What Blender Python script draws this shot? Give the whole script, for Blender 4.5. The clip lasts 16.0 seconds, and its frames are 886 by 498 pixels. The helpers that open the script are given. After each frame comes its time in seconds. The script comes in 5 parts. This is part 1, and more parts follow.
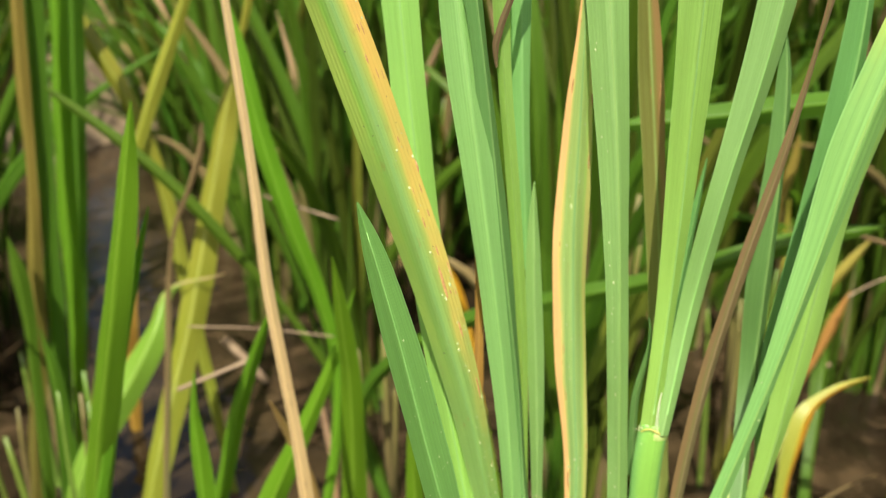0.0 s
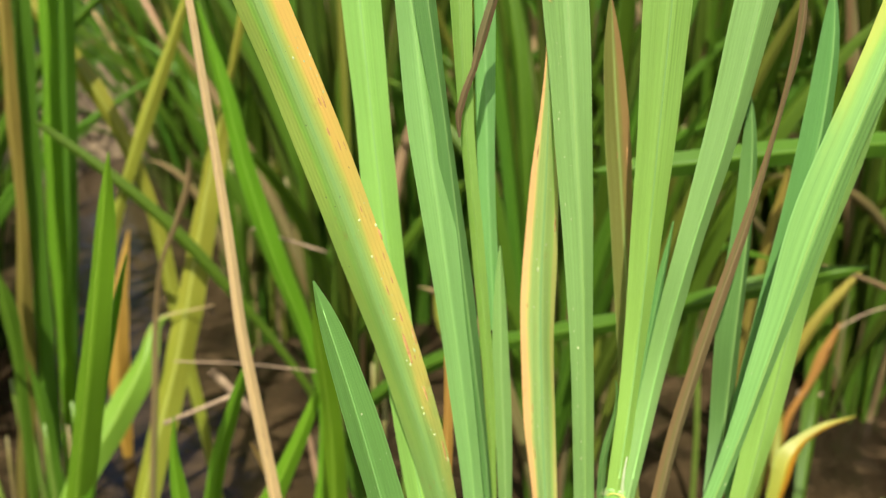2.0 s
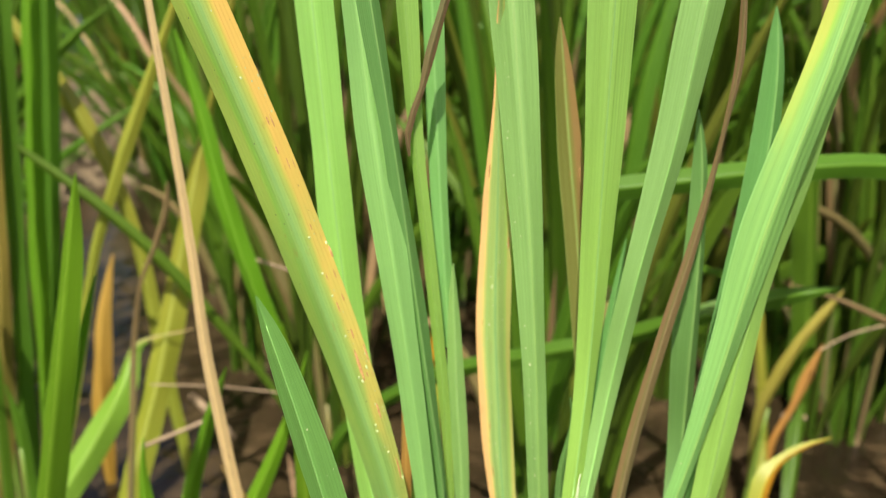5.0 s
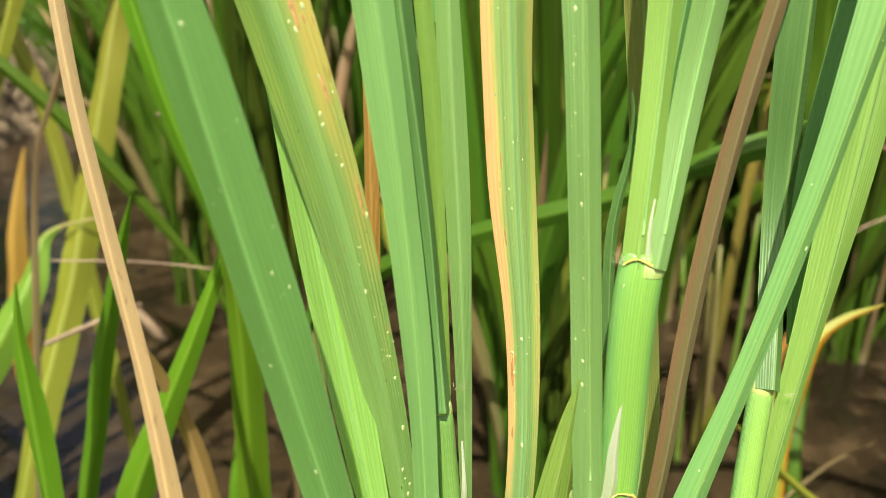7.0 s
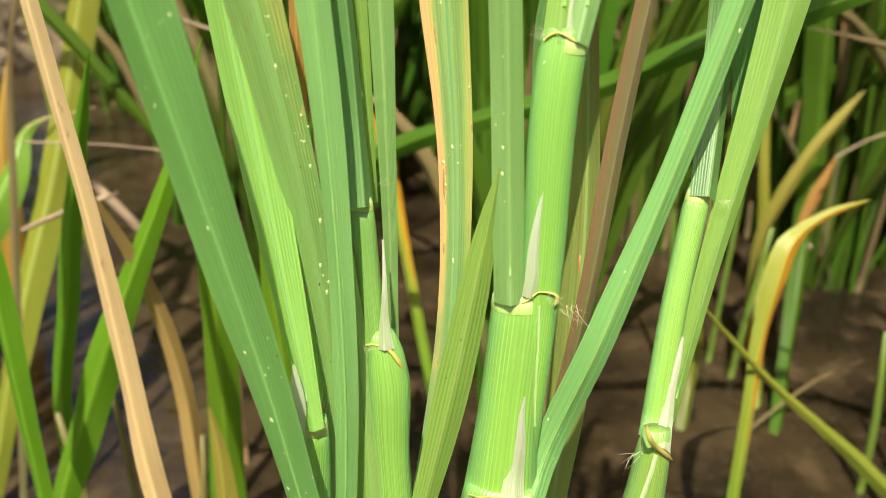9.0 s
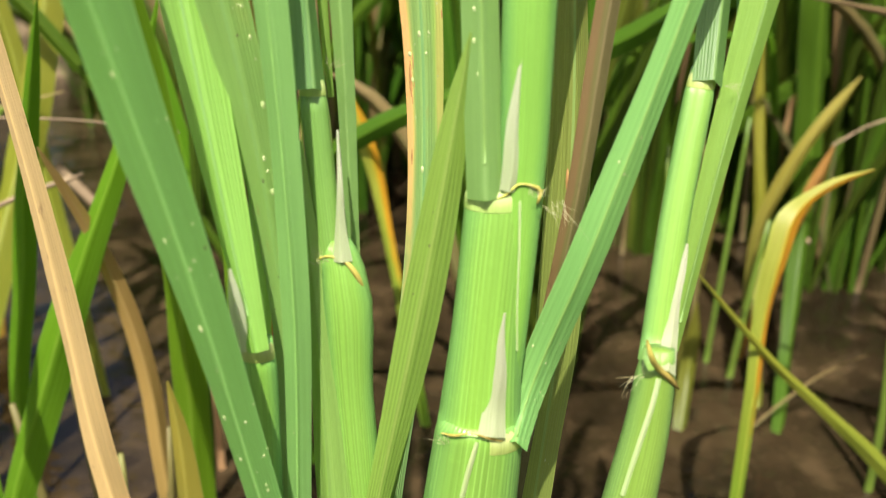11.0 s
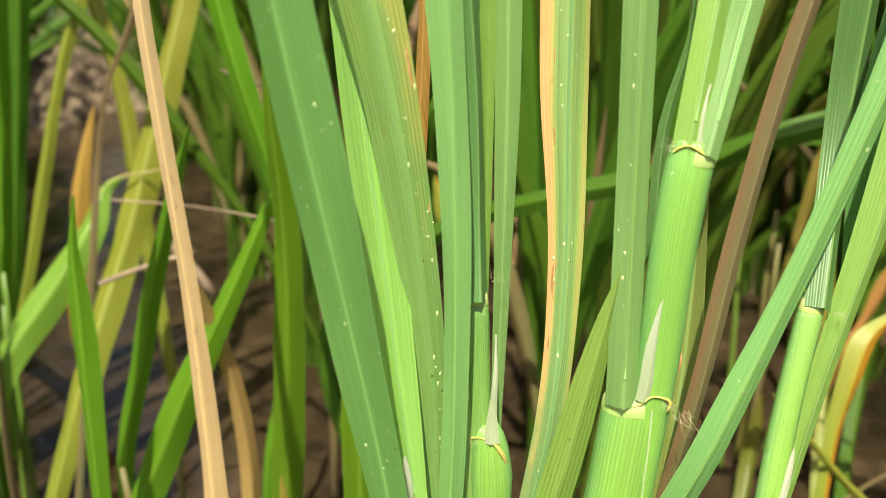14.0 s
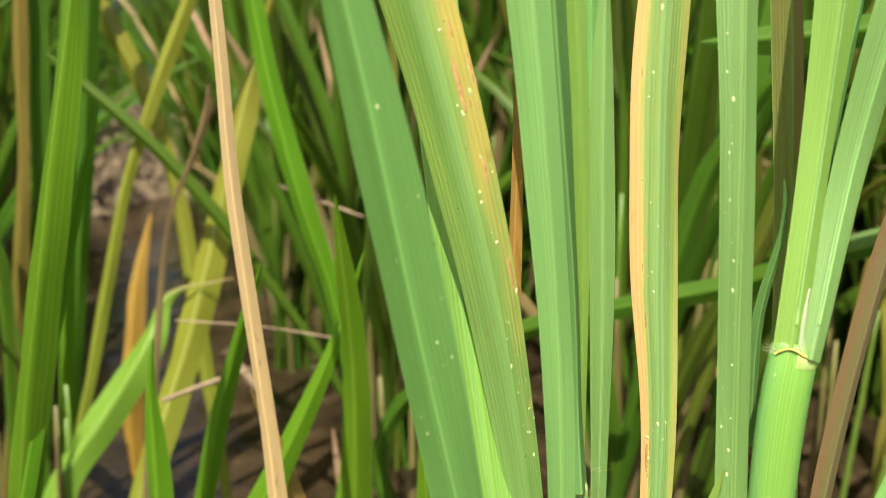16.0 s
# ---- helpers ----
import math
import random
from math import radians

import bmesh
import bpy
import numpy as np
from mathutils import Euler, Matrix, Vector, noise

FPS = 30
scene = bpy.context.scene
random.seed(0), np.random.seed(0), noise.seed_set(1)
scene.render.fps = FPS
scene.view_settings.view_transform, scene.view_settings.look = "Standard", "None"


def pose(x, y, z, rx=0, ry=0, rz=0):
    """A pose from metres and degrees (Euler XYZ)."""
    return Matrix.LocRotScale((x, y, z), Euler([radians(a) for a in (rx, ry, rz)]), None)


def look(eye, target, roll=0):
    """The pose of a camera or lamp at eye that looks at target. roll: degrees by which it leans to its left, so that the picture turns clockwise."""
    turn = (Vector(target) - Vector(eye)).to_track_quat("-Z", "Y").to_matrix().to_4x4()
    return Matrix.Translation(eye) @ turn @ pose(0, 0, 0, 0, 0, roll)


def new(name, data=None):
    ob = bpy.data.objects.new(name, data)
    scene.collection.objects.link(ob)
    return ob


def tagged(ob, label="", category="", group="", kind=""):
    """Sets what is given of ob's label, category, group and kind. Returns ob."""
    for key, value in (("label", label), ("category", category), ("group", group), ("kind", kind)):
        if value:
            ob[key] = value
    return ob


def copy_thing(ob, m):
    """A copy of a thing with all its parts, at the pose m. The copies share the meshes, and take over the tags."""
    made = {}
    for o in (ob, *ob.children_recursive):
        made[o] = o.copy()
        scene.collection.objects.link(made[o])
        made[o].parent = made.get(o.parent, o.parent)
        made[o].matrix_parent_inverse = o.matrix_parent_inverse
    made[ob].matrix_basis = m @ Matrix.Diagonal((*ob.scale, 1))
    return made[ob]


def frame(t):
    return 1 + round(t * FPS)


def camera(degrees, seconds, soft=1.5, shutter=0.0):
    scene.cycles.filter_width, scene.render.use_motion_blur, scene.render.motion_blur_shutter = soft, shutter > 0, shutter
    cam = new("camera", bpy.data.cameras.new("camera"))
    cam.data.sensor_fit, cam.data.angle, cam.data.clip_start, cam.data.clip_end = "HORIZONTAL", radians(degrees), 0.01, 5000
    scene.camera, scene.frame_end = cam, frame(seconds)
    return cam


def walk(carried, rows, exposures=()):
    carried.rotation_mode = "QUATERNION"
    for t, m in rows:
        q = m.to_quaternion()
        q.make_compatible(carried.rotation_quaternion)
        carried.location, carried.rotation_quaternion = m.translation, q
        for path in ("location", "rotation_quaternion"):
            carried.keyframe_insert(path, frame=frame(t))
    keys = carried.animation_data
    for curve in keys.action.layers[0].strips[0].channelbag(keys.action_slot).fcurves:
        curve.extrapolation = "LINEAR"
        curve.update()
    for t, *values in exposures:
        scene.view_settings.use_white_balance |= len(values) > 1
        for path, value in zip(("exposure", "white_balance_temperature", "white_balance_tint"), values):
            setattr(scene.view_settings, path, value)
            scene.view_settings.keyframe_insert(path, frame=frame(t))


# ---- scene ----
# ---- camera ----
cam = camera(56.81, 16.0, soft=0.6)
PATH = [
    (0, (-0.0513, -0.1913, 0.4593), (-0.0542, 0.7360, 0.0850), -0.81),
    (0.5, (-0.0496, -0.1905, 0.4631), (-0.0180, 0.7364, 0.0892), -0.86),
    (1, (-0.0442, -0.1807, 0.4665), (-0.0358, 0.7409, 0.0786), -0.99),
    (1.5, (-0.0453, -0.1837, 0.4719), (-0.0500, 0.7439, 0.0983), -0.60),
    (2, (-0.0411, -0.1870, 0.4727), (-0.0472, 0.7457, 0.1121), -0.67),
    (2.5, (-0.0396, -0.1875, 0.4719), (-0.0450, 0.7507, 0.1259), -0.74),
    (3, (-0.0369, -0.1881, 0.4713), (-0.0453, 0.7535, 0.1345), -0.98),
    (3.5, (-0.0340, -0.1902, 0.4720), (-0.0389, 0.7538, 0.1421), -0.95),
    (6, (-0.0283, -0.1891, 0.4681), (-0.0266, 0.7540, 0.1356), -0.22),
    (6.5, (-0.0290, -0.1516, 0.4320), (-0.0144, 0.7798, 0.0683), 1.13),
    (7, (-0.0346, -0.1291, 0.3800), (0.0073, 0.8040, 0.0228), -0.57),
    (7.5, (-0.0332, -0.1299, 0.3588), (-0.0025, 0.7899, -0.0325), -0.45),
    (8, (-0.0227, -0.1342, 0.3525), (-0.0010, 0.7789, -0.0548), -0.40),
    (8.5, (-0.0188, -0.1374, 0.3541), (0.0048, 0.7722, -0.0608), 0.06),
    (11, (-0.0134, -0.1251, 0.3218), (0.0223, 0.7986, -0.0596), -0.15),
    (11.5, (-0.0062, -0.1280, 0.3257), (0.0119, 0.7909, -0.0683), -0.49),
    (12, (-0.0022, -0.1301, 0.3294), (0.0127, 0.7890, -0.0644), -0.47),
    (12.5, (-0.0004, -0.1323, 0.3296), (0.0069, 0.7881, -0.0614), -0.60),
    (13, (-0.0083, -0.1320, 0.3305), (-0.0168, 0.7915, -0.0530), -1.27),
    (13.5, (-0.0223, -0.1326, 0.3449), (-0.0301, 0.7961, -0.0259), 0.48),
    (14, (-0.0325, -0.1358, 0.3576), (-0.0551, 0.8026, 0.0129), 1.88),
    (14.5, (-0.0340, -0.1360, 0.3692), (-0.1127, 0.8009, 0.0286), 0.63),
    (15, (-0.0439, -0.1359, 0.3677), (-0.1243, 0.8030, 0.0331), 0.25),
    (15.2, (-0.0468, -0.1311, 0.3684), (-0.1075, 0.8156, 0.0520), -0.12),
    (15.5, (-0.0443, -0.1326, 0.3748), (-0.1239, 0.8150, 0.0653), 0.12),
    (16, (-0.0453, -0.1330, 0.3810), (-0.1106, 0.8286, 0.1144), 0.10),
]
walk(cam, [(t, look(eye, aim, roll)) for t, eye, aim, roll in PATH])
cam.data.dof.use_dof = True
cam.data.dof.focus_distance = 0.169
cam.data.dof.aperture_fstop = 18.0

# ---- light ----
SUN = Vector((-0.08, -0.50, 0.86)).normalized()
world = bpy.data.worlds.new("world")
scene.world = world
world.use_nodes = True
wn, wl = world.node_tree.nodes, world.node_tree.links
sky = wn.new("ShaderNodeTexSky")
sky.sky_type, sky.sun_disc, sky.dust_density = "NISHITA", False, 5.0
sky.sun_elevation = math.asin(SUN.z)
sky.sun_rotation = math.atan2(SUN.x, SUN.y)
wn["Background"].inputs["Strength"].default_value = 0.082
wl.new(sky.outputs["Color"], wn["Background"].inputs["Color"])
lamp = bpy.data.lights.new("sun", "SUN")
lamp.energy, lamp.angle, lamp.color = 4.85, radians(0.55), (1.0, 0.95, 0.80)
new("sun", lamp).matrix_world = look(SUN * 10, (0, 0, 0))
scene.view_settings.exposure = 1.13


# ---- materials ----
class Nodes:
    """A small helper to wire a material."""

    def __init__(self, name):
        self.mat = bpy.data.materials.new(name)
        self.mat.use_nodes = True
        self.tree = self.mat.node_tree
        self.tree.nodes.clear()

    def add(self, kind, **sets):
        node = self.tree.nodes.new(kind)
        for key, value in sets.items():
            if key in ("operation", "blend_type", "data_type", "uv_map", "noise_dimensions", "wave_type"):
                setattr(node, key, value)
            else:
                socket = key.replace("_", " ")
                if isinstance(value, bpy.types.NodeSocket):
                    self.tree.links.new(value, node.inputs[socket])
                else:
                    node.inputs[socket].default_value = value
        return node

    def math(self, op, a, b=0.0, clamp=False):
        node = self.tree.nodes.new("ShaderNodeMath")
        node.operation, node.use_clamp = op, clamp
        for i, v in enumerate((a, b)):
            if isinstance(v, bpy.types.NodeSocket):
                self.tree.links.new(v, node.inputs[i])
            else:
                node.inputs[i].default_value = v
        return node.outputs[0]

    def mix(self, fac, a, b):
        node = self.tree.nodes.new("ShaderNodeMix")
        node.data_type = "RGBA"
        for i, v in ((0, fac), (6, a), (7, b)):
            if isinstance(v, bpy.types.NodeSocket):
                self.tree.links.new(v, node.inputs[i])
            else:
                node.inputs[i].default_value = v if i == 0 else (*v[:3], 1)
        return node.outputs[2]

    def smooth(self, x, lo, hi, a=0.0, b=1.0):
        node = self.tree.nodes.new("ShaderNodeMapRange")
        node.interpolation_type = "SMOOTHSTEP"
        self.tree.links.new(x, node.inputs[0])
        for i, v in enumerate((lo, hi, a, b)):
            node.inputs[i + 1].default_value = v
        return node.outputs[0]

    def noise(self, vec, scale, detail=3.0, rough=0.55):
        node = self.add("ShaderNodeTexNoise", Scale=scale, Detail=detail, Roughness=rough)
        self.tree.links.new(vec, node.inputs["Vector"])
        return node.outputs["Fac"]

    def stretch(self, vec, scale):
        node = self.tree.nodes.new("ShaderNodeMapping")
        self.tree.links.new(vec, node.inputs["Vector"])
        node.inputs["Scale"].default_value = scale
        return node.outputs["Vector"]


def leaf_mat(name, col, tip=None, rib=(0.30, 0.50, 0.16), rib_amount=0.5, left=None, right=None, edge=0.32,
             reach=(0.0, 0.05), stain=None, stain_amount=0.0, glow=0.38, rough=0.42, veins=14, vein_depth=0.10, rib_width=0.05, flank=None,
             ridge=0.0, gloss=0.5):
    """A grass blade: parallel veins, a paler midrib, coloured margins from a height on, stains, light that shines through."""
    k = Nodes(name)
    uv = k.add("ShaderNodeUVMap", uv_map="uv").outputs["UV"]
    sep = k.add("ShaderNodeSeparateXYZ", Vector=uv)
    u, s = sep.outputs["X"], sep.outputs["Y"]
    along = k.add("ShaderNodeSeparateXYZ", Vector=k.add("ShaderNodeUVMap", uv_map="along").outputs["UV"]).outputs["Y"]
    info = k.add("ShaderNodeObjectInfo")
    shift = k.add("ShaderNodeCombineXYZ", X=k.math("MULTIPLY", info.outputs["Random"], 37.0), Y=k.math("MULTIPLY", info.outputs["Random"], 11.0))
    flat = k.add("ShaderNodeVectorMath", operation="ADD")
    k.tree.links.new(k.add("ShaderNodeCombineXYZ", X=k.math("MULTIPLY", u, 0.01), Y=s).outputs[0], flat.inputs[0])
    k.tree.links.new(shift.outputs[0], flat.inputs[1])
    flat = flat.outputs[0]
    streak = k.noise(k.stretch(flat, (900, 14, 1)), 1.0, 4.0)
    blotch = k.noise(k.stretch(flat, (160, 42, 1)), 1.0, 3.0)
    fine = k.noise(k.stretch(flat, (2600, 500, 1)), 1.0, 2.0)
    wave = k.math("SINE", k.math("MULTIPLY", k.math("ADD", u, k.math("MULTIPLY", streak, 0.02)), veins * 6.2832))
    wave = k.math("MULTIPLY_ADD", wave, 0.5)
    k.tree.nodes[-1].inputs[2].default_value = 0.5
    body = k.mix(k.smooth(along, 0.1, 0.95), col, tip or col)
    body = k.mix(k.smooth(blotch, 0.35, 0.75, 0.0, 0.16), body, [c * 1.35 + 0.01 for c in (tip or col)])
    body = k.mix(k.math("MULTIPLY", k.smooth(wave, 0.35, 0.9), k.math("MULTIPLY", k.smooth(blotch, 0.3, 0.6), vein_depth)), body, [c * 0.55 for c in col])
    body = k.mix(k.smooth(streak, 0.48, 0.68, 0.0, 0.13), body, [c * 0.62 for c in col])
    body = k.mix(k.smooth(streak, 0.50, 0.32, 0.0, 0.12), body, [min(1, c * 1.45 + 0.015) for c in col])
    thread = k.noise(k.stretch(flat, (5200, 7, 1)), 1.0, 2.0, 0.5)
    body = k.mix(k.smooth(thread, 0.52, 0.62, 0.0, 0.34), body, [c * 0.60 for c in col])
    body = k.mix(k.smooth(thread, 0.45, 0.36, 0.0, 0.18), body, [min(1, c * 1.4 + 0.01) for c in col])
    off = k.math("ABSOLUTE", k.math("SUBTRACT", u, 0.5))
    body = k.mix(k.smooth(off, rib_width * 0.4, rib_width, rib_amount, 0.0), body, rib)
    if flank:
        body = k.mix(k.smooth(k.math("ADD", off, k.math("MULTIPLY", k.math("SUBTRACT", blotch, 0.5), 0.10)), 0.05, 0.20, 0.0, 0.85), body, flank)
    if ridge:
        body = k.mix(k.math("MULTIPLY", k.smooth(wave, 0.80, 0.99, 0.0, ridge), k.smooth(streak, 0.35, 0.6)), body, [min(1, c * 1.7 + 0.06) for c in col])
    body = k.mix(k.smooth(off, 0.462, 0.488, 0.0, 0.32), body, [min(1, c * 1.5 + 0.05) for c in col])
    ragged = k.math("ADD", u, k.math("MULTIPLY", k.math("SUBTRACT", k.noise(k.stretch(flat, (200, 26, 1)), 1.0, 4.0), 0.5), 0.22))
    gate = k.smooth(k.math("ADD", along, k.math("MULTIPLY", k.math("SUBTRACT", blotch, 0.5), 0.3)), reach[0], reach[1])
    for side, hue in ((0, left), (1, right)):
        if hue:
            x = ragged if side == 0 else k.math("SUBTRACT", 1.0, ragged)
            halo = [hue[0] * 0.75, hue[1] * 1.15, hue[2] * 0.8]
            body = k.mix(k.math("MULTIPLY", k.smooth(x, edge * 0.75, edge * 1.5, 1.0, 0.0), gate), body, halo)
            body = k.mix(k.math("MULTIPLY", k.smooth(x, edge * 0.62, edge * 1.02, 1.0, 0.0), gate), body, hue)
    if stain:
        spot = k.noise(k.stretch(flat, (420, 130, 1)), 1.0, 5.0, 0.65)
        body = k.mix(k.smooth(spot, 0.60, 0.72, 0.0, stain_amount), body, stain)
    body = k.mix(k.smooth(fine, 0.55, 0.8, 0.0, 0.12), body, [min(1, c * 1.8 + 0.02) for c in col])
    tint = k.add("ShaderNodeHueSaturation", Color=body)
    k.tree.links.new(k.math("MULTIPLY_ADD", info.outputs["Random"], 0.03), tint.inputs["Hue"])
    k.tree.nodes[-1].inputs[2].default_value = 0.485
    k.tree.links.new(k.math("MULTIPLY_ADD", info.outputs["Random"], 0.3), tint.inputs["Value"])
    k.tree.nodes[-1].inputs[2].default_value = 0.85
    body = tint.outputs["Color"]
    relief = k.add("ShaderNodeBump", Strength=0.6, Distance=0.00014, Height=k.math("ADD", k.math("MULTIPLY", wave, -0.5), k.math("MULTIPLY", k.math("ADD", streak, thread), 0.7)))
    skin = k.add("ShaderNodeBsdfPrincipled", Base_Color=body, Roughness=rough, Normal=relief.outputs["Normal"])
    skin.inputs["Specular IOR Level"].default_value = gloss
    shine = k.add("ShaderNodeBsdfTranslucent", Color=k.mix(0.4, body, [min(1, c * v) for c, v in zip(col, (1.9, 1.6, 0.5))]), Normal=relief.outputs["Normal"])
    both = k.add("ShaderNodeMixShader")
    both.inputs[0].default_value = glow
    k.tree.links.new(skin.outputs[0], both.inputs[1])
    k.tree.links.new(shine.outputs[0], both.inputs[2])
    out = k.add("ShaderNodeOutputMaterial")
    k.tree.links.new(both.outputs[0], out.inputs["Surface"])
    return k.mat


M_blue_green = leaf_mat("leaf_blue_green", (0.191, 0.37, 0.108), (0.21, 0.4, 0.117), rib=(0.28, 0.47, 0.16))
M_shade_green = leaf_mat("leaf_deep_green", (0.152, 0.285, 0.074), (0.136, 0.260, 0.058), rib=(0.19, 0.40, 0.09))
M_bright_green = leaf_mat("leaf_bright_green", (0.258, 0.45, 0.0846), (0.248, 0.44, 0.113), rib=(0.19, 0.34, 0.09), glow=0.45)
# Darker blade green: the shade on the inner leaves is put into its colour.
M_inner_green_shaded = leaf_mat("leaf_inner_green_shaded", (0.103, 0.23, 0.0611), (0.111, 0.26, 0.0658))
M_streak_green = leaf_mat("leaf_streaked_green", (0.177, 0.35, 0.0987), (0.239, 0.4, 0.103), rib=(0.3, 0.42, 0.1), left=(0.42, 0.42, 0.08), edge=0.25, reach=(0.6, 0.85), veins=6, vein_depth=0.3)
M_near_green = leaf_mat("leaf_young_green", (0.118, 0.245, 0.012), (0.118, 0.25, 0.011), rib=(0.22, 0.36, 0.04), veins=9, glow=0.46, gloss=0.25)
M_dry_tip = leaf_mat("leaf_green_dry_tip", (0.15, 0.31, 0.035), (0.15, 0.31, 0.03), rib=(0.24, 0.40, 0.06), veins=9, left=(0.48, 0.34, 0.17), edge=0.95, reach=(0.86, 0.93))
# Background blade greens kept darker: shade deep in the stand is put into colour.
M_field_green_shaded = leaf_mat("leaf_field_green_shaded", (0.062, 0.140, 0.011), (0.076, 0.158, 0.011), rib=(0.17, 0.30, 0.03), veins=9, glow=0.50, gloss=0.25)
M_olive_shaded = leaf_mat("leaf_olive_shaded", (0.046, 0.078, 0.008), (0.058, 0.090, 0.008), rib=(0.16, 0.23, 0.03), veins=9, glow=0.50, gloss=0.25)
M_yellow_green = leaf_mat("leaf_yellow_green", (0.204, 0.246, 0.0255), (0.255, 0.238, 0.0255), rib=(0.3, 0.36, 0.07), veins=9)
# Dimmer copy of the yellow-green blade, with the paddy's depth shade in its colour.
M_yellow_shaded = leaf_mat("leaf_yellow_shaded", (0.115, 0.150, 0.015), (0.150, 0.150, 0.017), rib=(0.22, 0.26, 0.05), veins=9)
M_yellow_dry = leaf_mat("leaf_yellow_dry", (0.14, 0.14, 0.025), (0.30, 0.24, 0.04), rib=(0.30, 0.26, 0.06), stain=(0.25, 0.12, 0.04), stain_amount=0.5)
M_yellow_edge = leaf_mat("leaf_yellow_margin", (0.19, 0.345, 0.085), (0.25, 0.39, 0.11), left=(0.32, 0.41, 0.08), right=(0.66, 0.40, 0.10), edge=0.32,
                         reach=(0.42, 0.80), stain=(0.30, 0.12, 0.04), stain_amount=0.35, rib=(0.15, 0.31, 0.10), rib_amount=0.3)
M_orange_edge = leaf_mat("leaf_orange_margin", (0.20, 0.35, 0.12), (0.32, 0.39, 0.11), left=(0.76, 0.38, 0.18), right=(0.46, 0.42, 0.13), edge=0.20,
                         reach=(0.34, 0.52), stain=(0.24, 0.10, 0.04), stain_amount=0.2, rib=(0.12, 0.28, 0.12))
M_olive_brown = leaf_mat("leaf_olive_brown", (0.27, 0.36, 0.08), (0.17, 0.15, 0.04), right=(0.28, 0.16, 0.06), edge=0.4, reach=(0.55, 0.7))
M_olive_green = leaf_mat("leaf_olive_green", (0.215, 0.395, 0.068), (0.225, 0.385, 0.068), rib=(0.28, 0.38, 0.10), veins=9, vein_depth=0.75,
                         stain=(0.10, 0.07, 0.02), stain_amount=0.2)
M_brown_dry = leaf_mat("leaf_brown_dry", (0.10, 0.105, 0.03), (0.13, 0.075, 0.025), rib=(0.2, 0.15, 0.07), stain=(0.07, 0.04, 0.02), stain_amount=0.6, glow=0.15, rough=0.75, left=(0.135, 0.082, 0.028), edge=0.35)
M_orange_dry = leaf_mat("leaf_orange_dry", (0.40, 0.20, 0.03), (0.40, 0.22, 0.05), rib=(0.5, 0.30, 0.08), stain=(0.16, 0.07, 0.03), stain_amount=0.5, rough=0.6)
M_straw_dry = leaf_mat("leaf_straw_dry", (0.54, 0.34, 0.15), (0.36, 0.25, 0.14), rib=(0.7, 0.45, 0.2), stain=(0.16, 0.08, 0.05), stain_amount=0.7, glow=0.22, rough=0.7)
M_straw_yellow = leaf_mat("leaf_straw_yellow", (0.40, 0.29, 0.08), (0.46, 0.31, 0.09), rib=(0.55, 0.42, 0.16), stain=(0.22, 0.11, 0.04), stain_amount=0.5, glow=0.3, rough=0.65)
M_orange_bend = leaf_mat("leaf_turning_orange", (0.13, 0.27, 0.015), (0.34, 0.33, 0.05), right=(0.56, 0.27, 0.02), edge=0.46, reach=(0.46, 0.60), rib=(0.4, 0.4, 0.06))
M_sheath = leaf_mat("sheath_green", (0.168, 0.305, 0.038), (0.160, 0.29, 0.046), rib_amount=0.0, glow=0.12, rough=0.36, veins=46, vein_depth=0.19,
                    flank=(0.128, 0.270, 0.075), ridge=0.45)
M_sheath_dark = leaf_mat("sheath_dull_green", (0.14, 0.30, 0.0564), (0.121, 0.27, 0.0564), rib_amount=0.0, glow=0.1, rough=0.4, veins=32, vein_depth=0.3, ridge=0.3)
M_rib = leaf_mat("midrib_pale", (0.22, 0.40, 0.10), (0.24, 0.42, 0.12), rib_amount=0.0, glow=0.3, rough=0.42, veins=1, vein_depth=0.0)
M_culm = leaf_mat("culm_olive", (0.09, 0.144, 0.018), (0.099, 0.162, 0.018), rib_amount=0.0, glow=0.08, rough=0.45, veins=8)
M_culm_brown = leaf_mat("culm_brown", (0.12, 0.085, 0.035), (0.14, 0.13, 0.03), rib_amount=0.0, glow=0.08, rough=0.6, veins=8, stain=(0.05, 0.03, 0.015), stain_amount=0.5)
M_ligule = leaf_mat("ligule_white", (0.42, 0.48, 0.28), (0.60, 0.61, 0.47), rib_amount=0.0, glow=0.40, rough=0.4, veins=9, vein_depth=0.35)
M_margin = leaf_mat("sheath_margin_pale", (0.42, 0.52, 0.24), (0.48, 0.56, 0.30), rib_amount=0.0, glow=0.3, rough=0.4, veins=2, vein_depth=0.05)
M_collar = leaf_mat("collar_pale", (0.36, 0.47, 0.12), (0.50, 0.56, 0.24), rib_amount=0.0, glow=0.25, rough=0.45, veins=1, vein_depth=0.0)
M_auricle = leaf_mat("auricle_ochre", (0.45, 0.42, 0.08), (0.42, 0.33, 0.08), rib_amount=0.0, glow=0.2, rough=0.5, veins=3)


